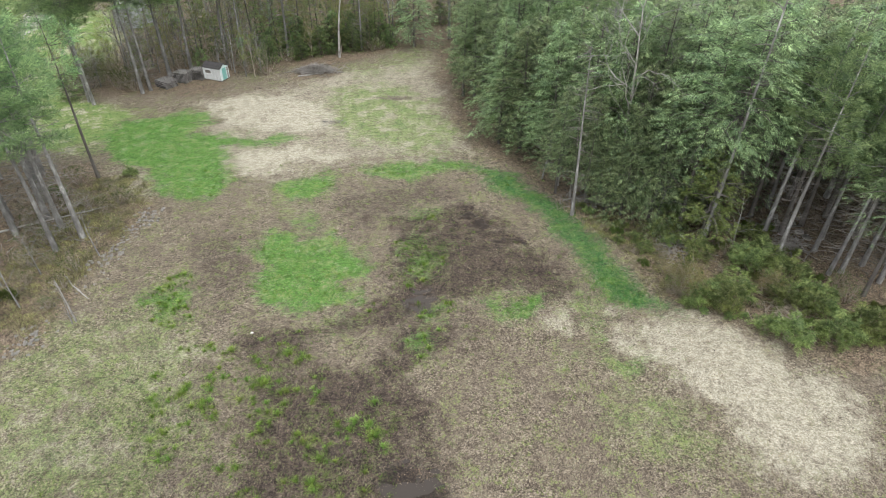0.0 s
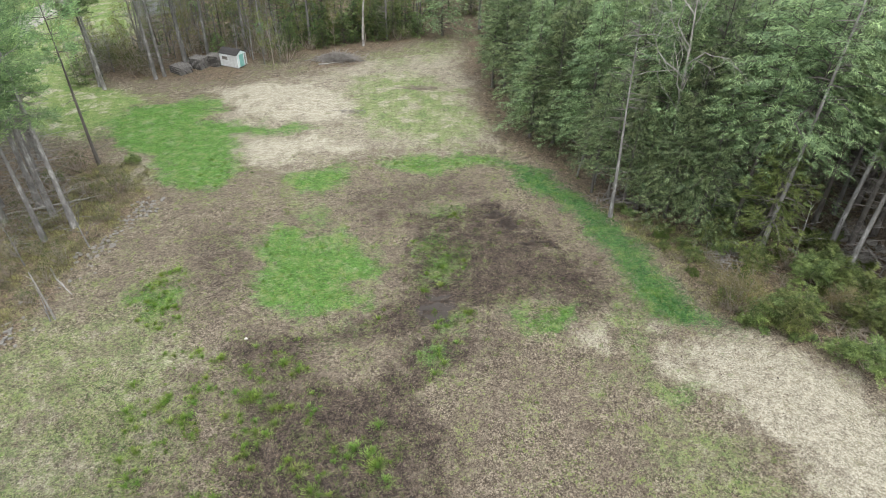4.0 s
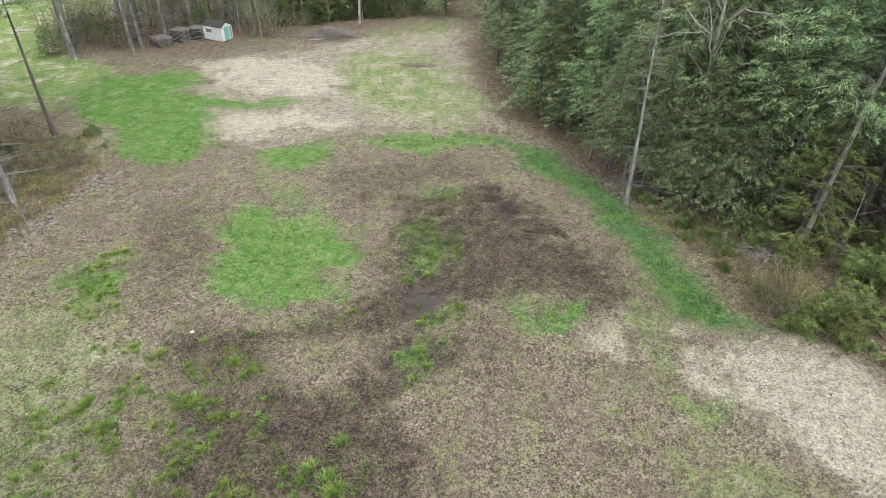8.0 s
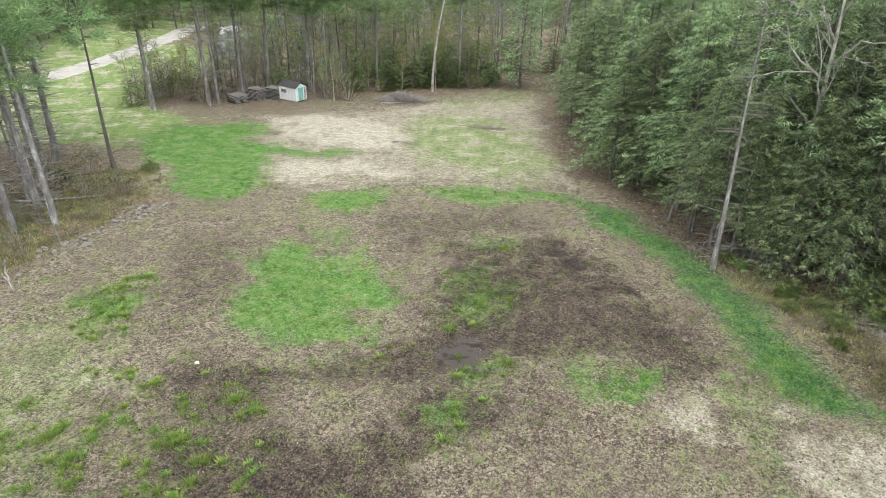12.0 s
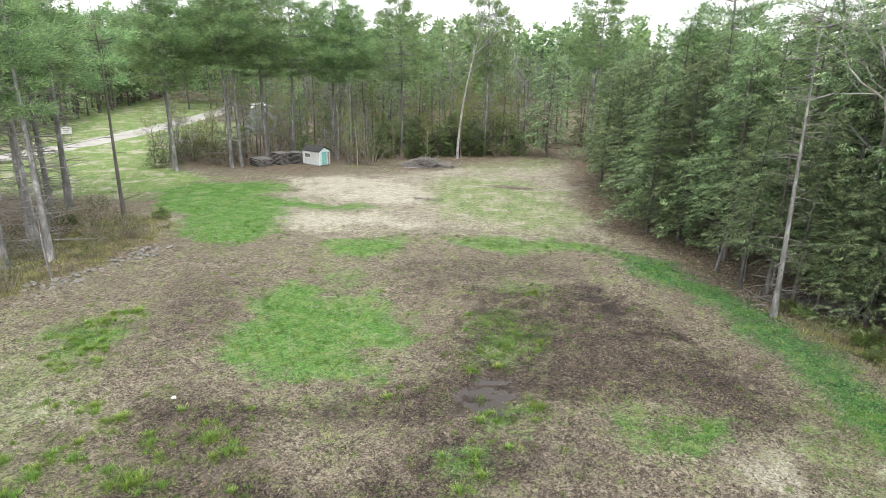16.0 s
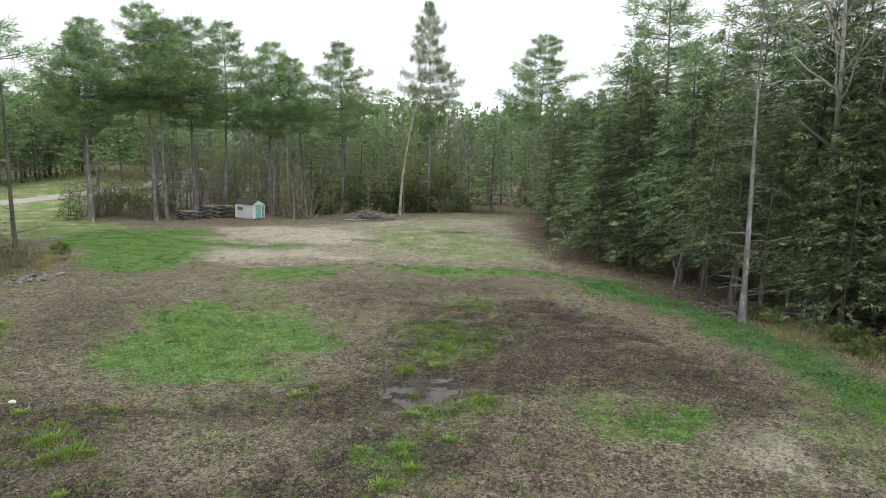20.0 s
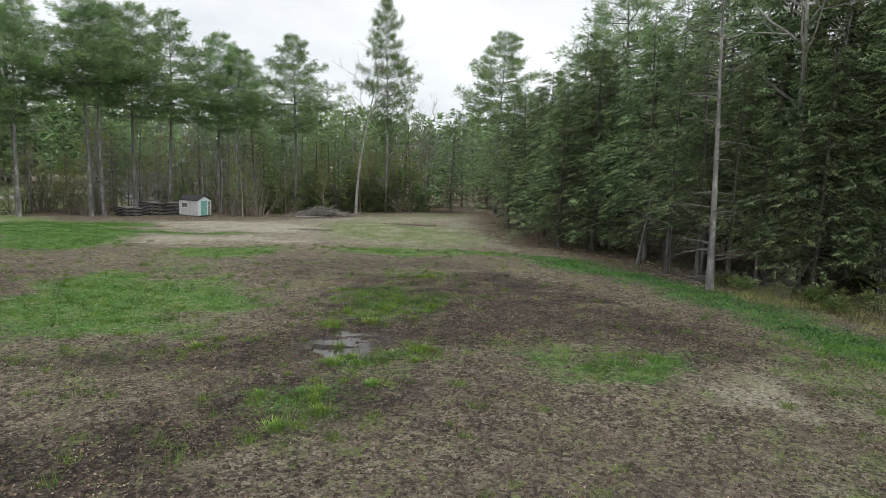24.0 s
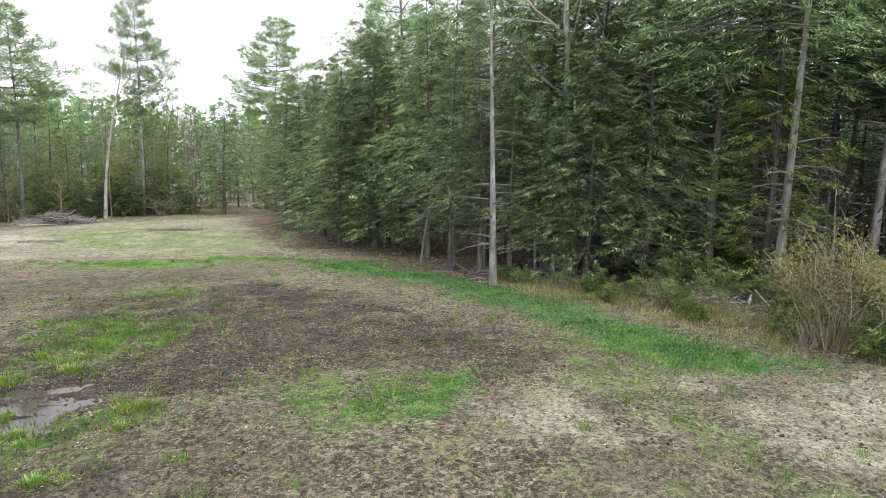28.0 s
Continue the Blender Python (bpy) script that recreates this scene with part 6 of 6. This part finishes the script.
leaf_spots = scatter(grass_rng, 170000, (-22, 15, 24, 52), lambda x, y: 0.25 + 0.75 * (fbm(x * 0.5, y * 0.5, 81) > 0.45))
tagged(new("leaf_litter", tri_mesh("leaf_litter", flakes(grass_rng, leaf_spots, 0.042), LEAF_DEAD)), "scattered brown dead leaves on the clearing", "leaves", kind="stuff")
straw_spots = scatter(grass_rng, 110000, (-28, 15, 30, 64), lambda x, y: 0.015 + 0.9 * cover(x, y, STRAW, 2.4, 2.2, 5))
tagged(new("straw_litter", tri_mesh("straw_litter", blades(grass_rng, straw_spots, 0.05, 0.010, 1.8), DRY_BLADE)), "matted pale dead grass and straw", "straw", kind="stuff")
forest_spots = scatter(grass_rng, 70000, (2, 32, 40, 84), lambda x, y: cover(x, y, LITTER, 1.6, 1.6, 13))
tagged(new("forest_leaves", tri_mesh("forest_leaves", flakes(grass_rng, forest_spots, 0.10), LEAF_DEAD)), "brown leaf litter under the hemlocks", "leaves", kind="stuff")

# clumps of rushes on wet ground
TUFT_ZONES = [([(-17.5, 33.0), (-9.8, 34.2), (-7.4, 29.6), (-6.6, 28.4), (-2.5, 28.0), (-1.2, 19.3), (-14.0, 17.3), (-18.0, 25.9)], 1.0), ([(-3.2, 46.0), (1.0, 44.8), (1.2, 42.3), (-1.6, 40.5), (-3.0, 41.8)], 0.9), ([(-1.8, 49.8), (1.2, 50.8), (1.4, 49.1), (-0.6, 48.1)], 0.6), ([(-7.0, 37.0), (-5.0, 37.6), (-3.6, 36.4), (-6.0, 35.2)], 0.7), ([(-1.3, 32.0), (-0.9, 37.0), (1.6, 37.5), (1.6, 36.4), (0.6, 32.6)], 1.0), ([(-23.5, 40.5), (-19.0, 41.5), (-16.5, 35.0), (-19.0, 34.0)], 0.7)]
def rush_clump(seed, count, radius, high):
    """Blades that all spring from one root."""
    rng = np.random.default_rng(seed)
    v, f = [], []
    for k in range(count):
        az, out = rng.uniform(0, 6.28), abs(rng.normal(0, radius)) + 0.02
        tall = high * rng.uniform(0.5, 1.3) * (1 - 0.3 * min(1, out / (2 * radius)))
        d = np.array([math.cos(az), math.sin(az), 0.0])
        side = np.array([-d[1], d[0], 0.0]) * rng.uniform(0.004, 0.010)
        foot = d * out * 0.75 + np.array([0, 0, -0.03])
        mid = d * out * 0.95 + np.array([0, 0, tall * 0.5])
        tip = d * out * 1.2 + np.array([rng.normal(0, 0.03), rng.normal(0, 0.03), tall])
        n = len(v)
        v += [tuple(foot), tuple(mid - side), tuple(tip), tuple(mid + side)]
        f.append((n, n + 1, n + 2, n + 3))
    me = bpy.data.meshes.new("rush_clump")
    me.from_pydata(v, [], f)
    me.materials.append(RUSH_BLADE)
    return me


CLUMPS = [rush_clump(300 + k, 170 + 40 * k, 0.13 + 0.03 * k, 0.14 + 0.016 * k) for k in range(5)]
spots = scatter(grass_rng, 5200, (-26, 17, 8, 52), lambda x, y: 0.5 * np.clip(1.3 * cover(x, y, TUFT_ZONES, 1.2, 1.0, 19) - 0.25, 0, 1) * (fbm(x * 0.7, y * 0.7, 91) > 0.47))
for k, p in enumerate(spots[:300]):
    s = grass_rng.uniform(0.55, 1.2)
    ob = tagged(new("rush_clump", CLUMPS[k % 5]), "fresh green clump of rushes on wet mud", "rushes", "rush clumps on the mud")
    ob.matrix_basis = pose(p[0], p[1], p[2] - 0.01, 0, 0, grass_rng.uniform(0, 360)) @ Matrix.Diagonal((s, s, s, 1))
few = scatter(grass_rng, 8200, (-24, 17, 18, 60), lambda x, y: 0.10 + 0.4 * cover(x, y, LAWN, 1.9, 2.0, 3) + 0.7 * cover(x, y, TUFT_ZONES, 2.0, 1.6, 19))
reps = grass_rng.integers(14, 46, len(few))
size = np.repeat(0.5 + reps / 62.0, reps)
o = np.repeat(few, reps, 0) + np.stack([grass_rng.normal(0, 0.10, reps.sum()) * size, grass_rng.normal(0, 0.10, reps.sum()) * size, np.zeros(reps.sum())], 1)
DARK_TUFT = leafy("tuft_blades", (0.08, 0.165, 0.03), (0.24, 0.38, 0.09), through=0.3, spread=0.1)
tagged(new("grass_tufts", tri_mesh("grass_tufts", blades(grass_rng, o, 0.13 * size, 0.009, 0.55), DARK_TUFT)), "small dark green tufts of coarse grass", "grass", kind="stuff")


# clods of earth on the churned mud
CLOD_EARTH = leafy("churned_earth", (0.052, 0.041, 0.032), (0.230, 0.188, 0.146), rough=0.95, through=0.0, spread=0.1)
clod_spots = scatter(grass_rng, 70000, (-14, 18, 20, 50), lambda x, y: 0.35 + 0.6 * cover(x, y, MUD, 2.2, 2.0, 7) - 0.6 * cover(x, y, LAWN, 1.9, 2.0, 3))
n_clods = len(clod_spots)
r = (grass_rng.uniform(0.018, 0.058, n_clods) * (0.6 + grass_rng.uniform(0, 1, n_clods) ** 3))[:, None]
ring = []
for k in range(4):
    a = grass_rng.uniform(0, 0.7, n_clods) + k * math.pi / 2
    ring.append(clod_spots + np.stack([np.cos(a), np.sin(a), np.full(n_clods, -0.25)], 1) * r * grass_rng.uniform(0.8, 1.3, (n_clods, 1)))
peak = clod_spots + np.stack([grass_rng.normal(0, 0.25, n_clods), grass_rng.normal(0, 0.25, n_clods), np.full(n_clods, 0.75)], 1) * r
tagged(new("soil_clods", tri_mesh("soil_clods", np.concatenate([np.stack([ring[k], ring[(k + 1) % 4], peak], 1) for k in range(4)]), CLOD_EARTH)), "small clods of dark churned earth", "soil", kind="stuff")

# rough weeds between the grass and the wood
ROUGH_BLADE = leafy("rough_weeds", (0.12, 0.115, 0.055), (0.47, 0.45, 0.24), through=0.3, spread=0.1)
WEED_EDGE = [([(13.4, 49.4), (15.2, 45.6), (16.9, 41.6), (18.2, 38.9), (20.4, 37.4), (23.0, 40.0), (20.0, 45.0), (16.6, 50.4), (14.2, 52.4)], 1.0), ([(-29.5, 57.0), (-26.8, 51.0), (-27.6, 42.0), (-28.6, 34.0), (-35.0, 34.0), (-35.0, 57.0)], 0.8)]
weed_spots = scatter(grass_rng, 420000, (-35, 33, 24, 58), lambda x, y: np.clip(1.3 * cover(x, y, WEED_EDGE, 1.2, 1.2, 51) - 0.2, 0, 1) * (0.25 + 0.75 * (fbm(x * 0.9, y * 0.9, 93) > 0.48)))
tagged(new("rough_weeds", tri_mesh("rough_weeds", blades(grass_rng, weed_spots, 0.26, 0.013, 0.55), ROUGH_BLADE)), "rough olive and brown weeds at the wood's edge", "weeds", kind="stuff")
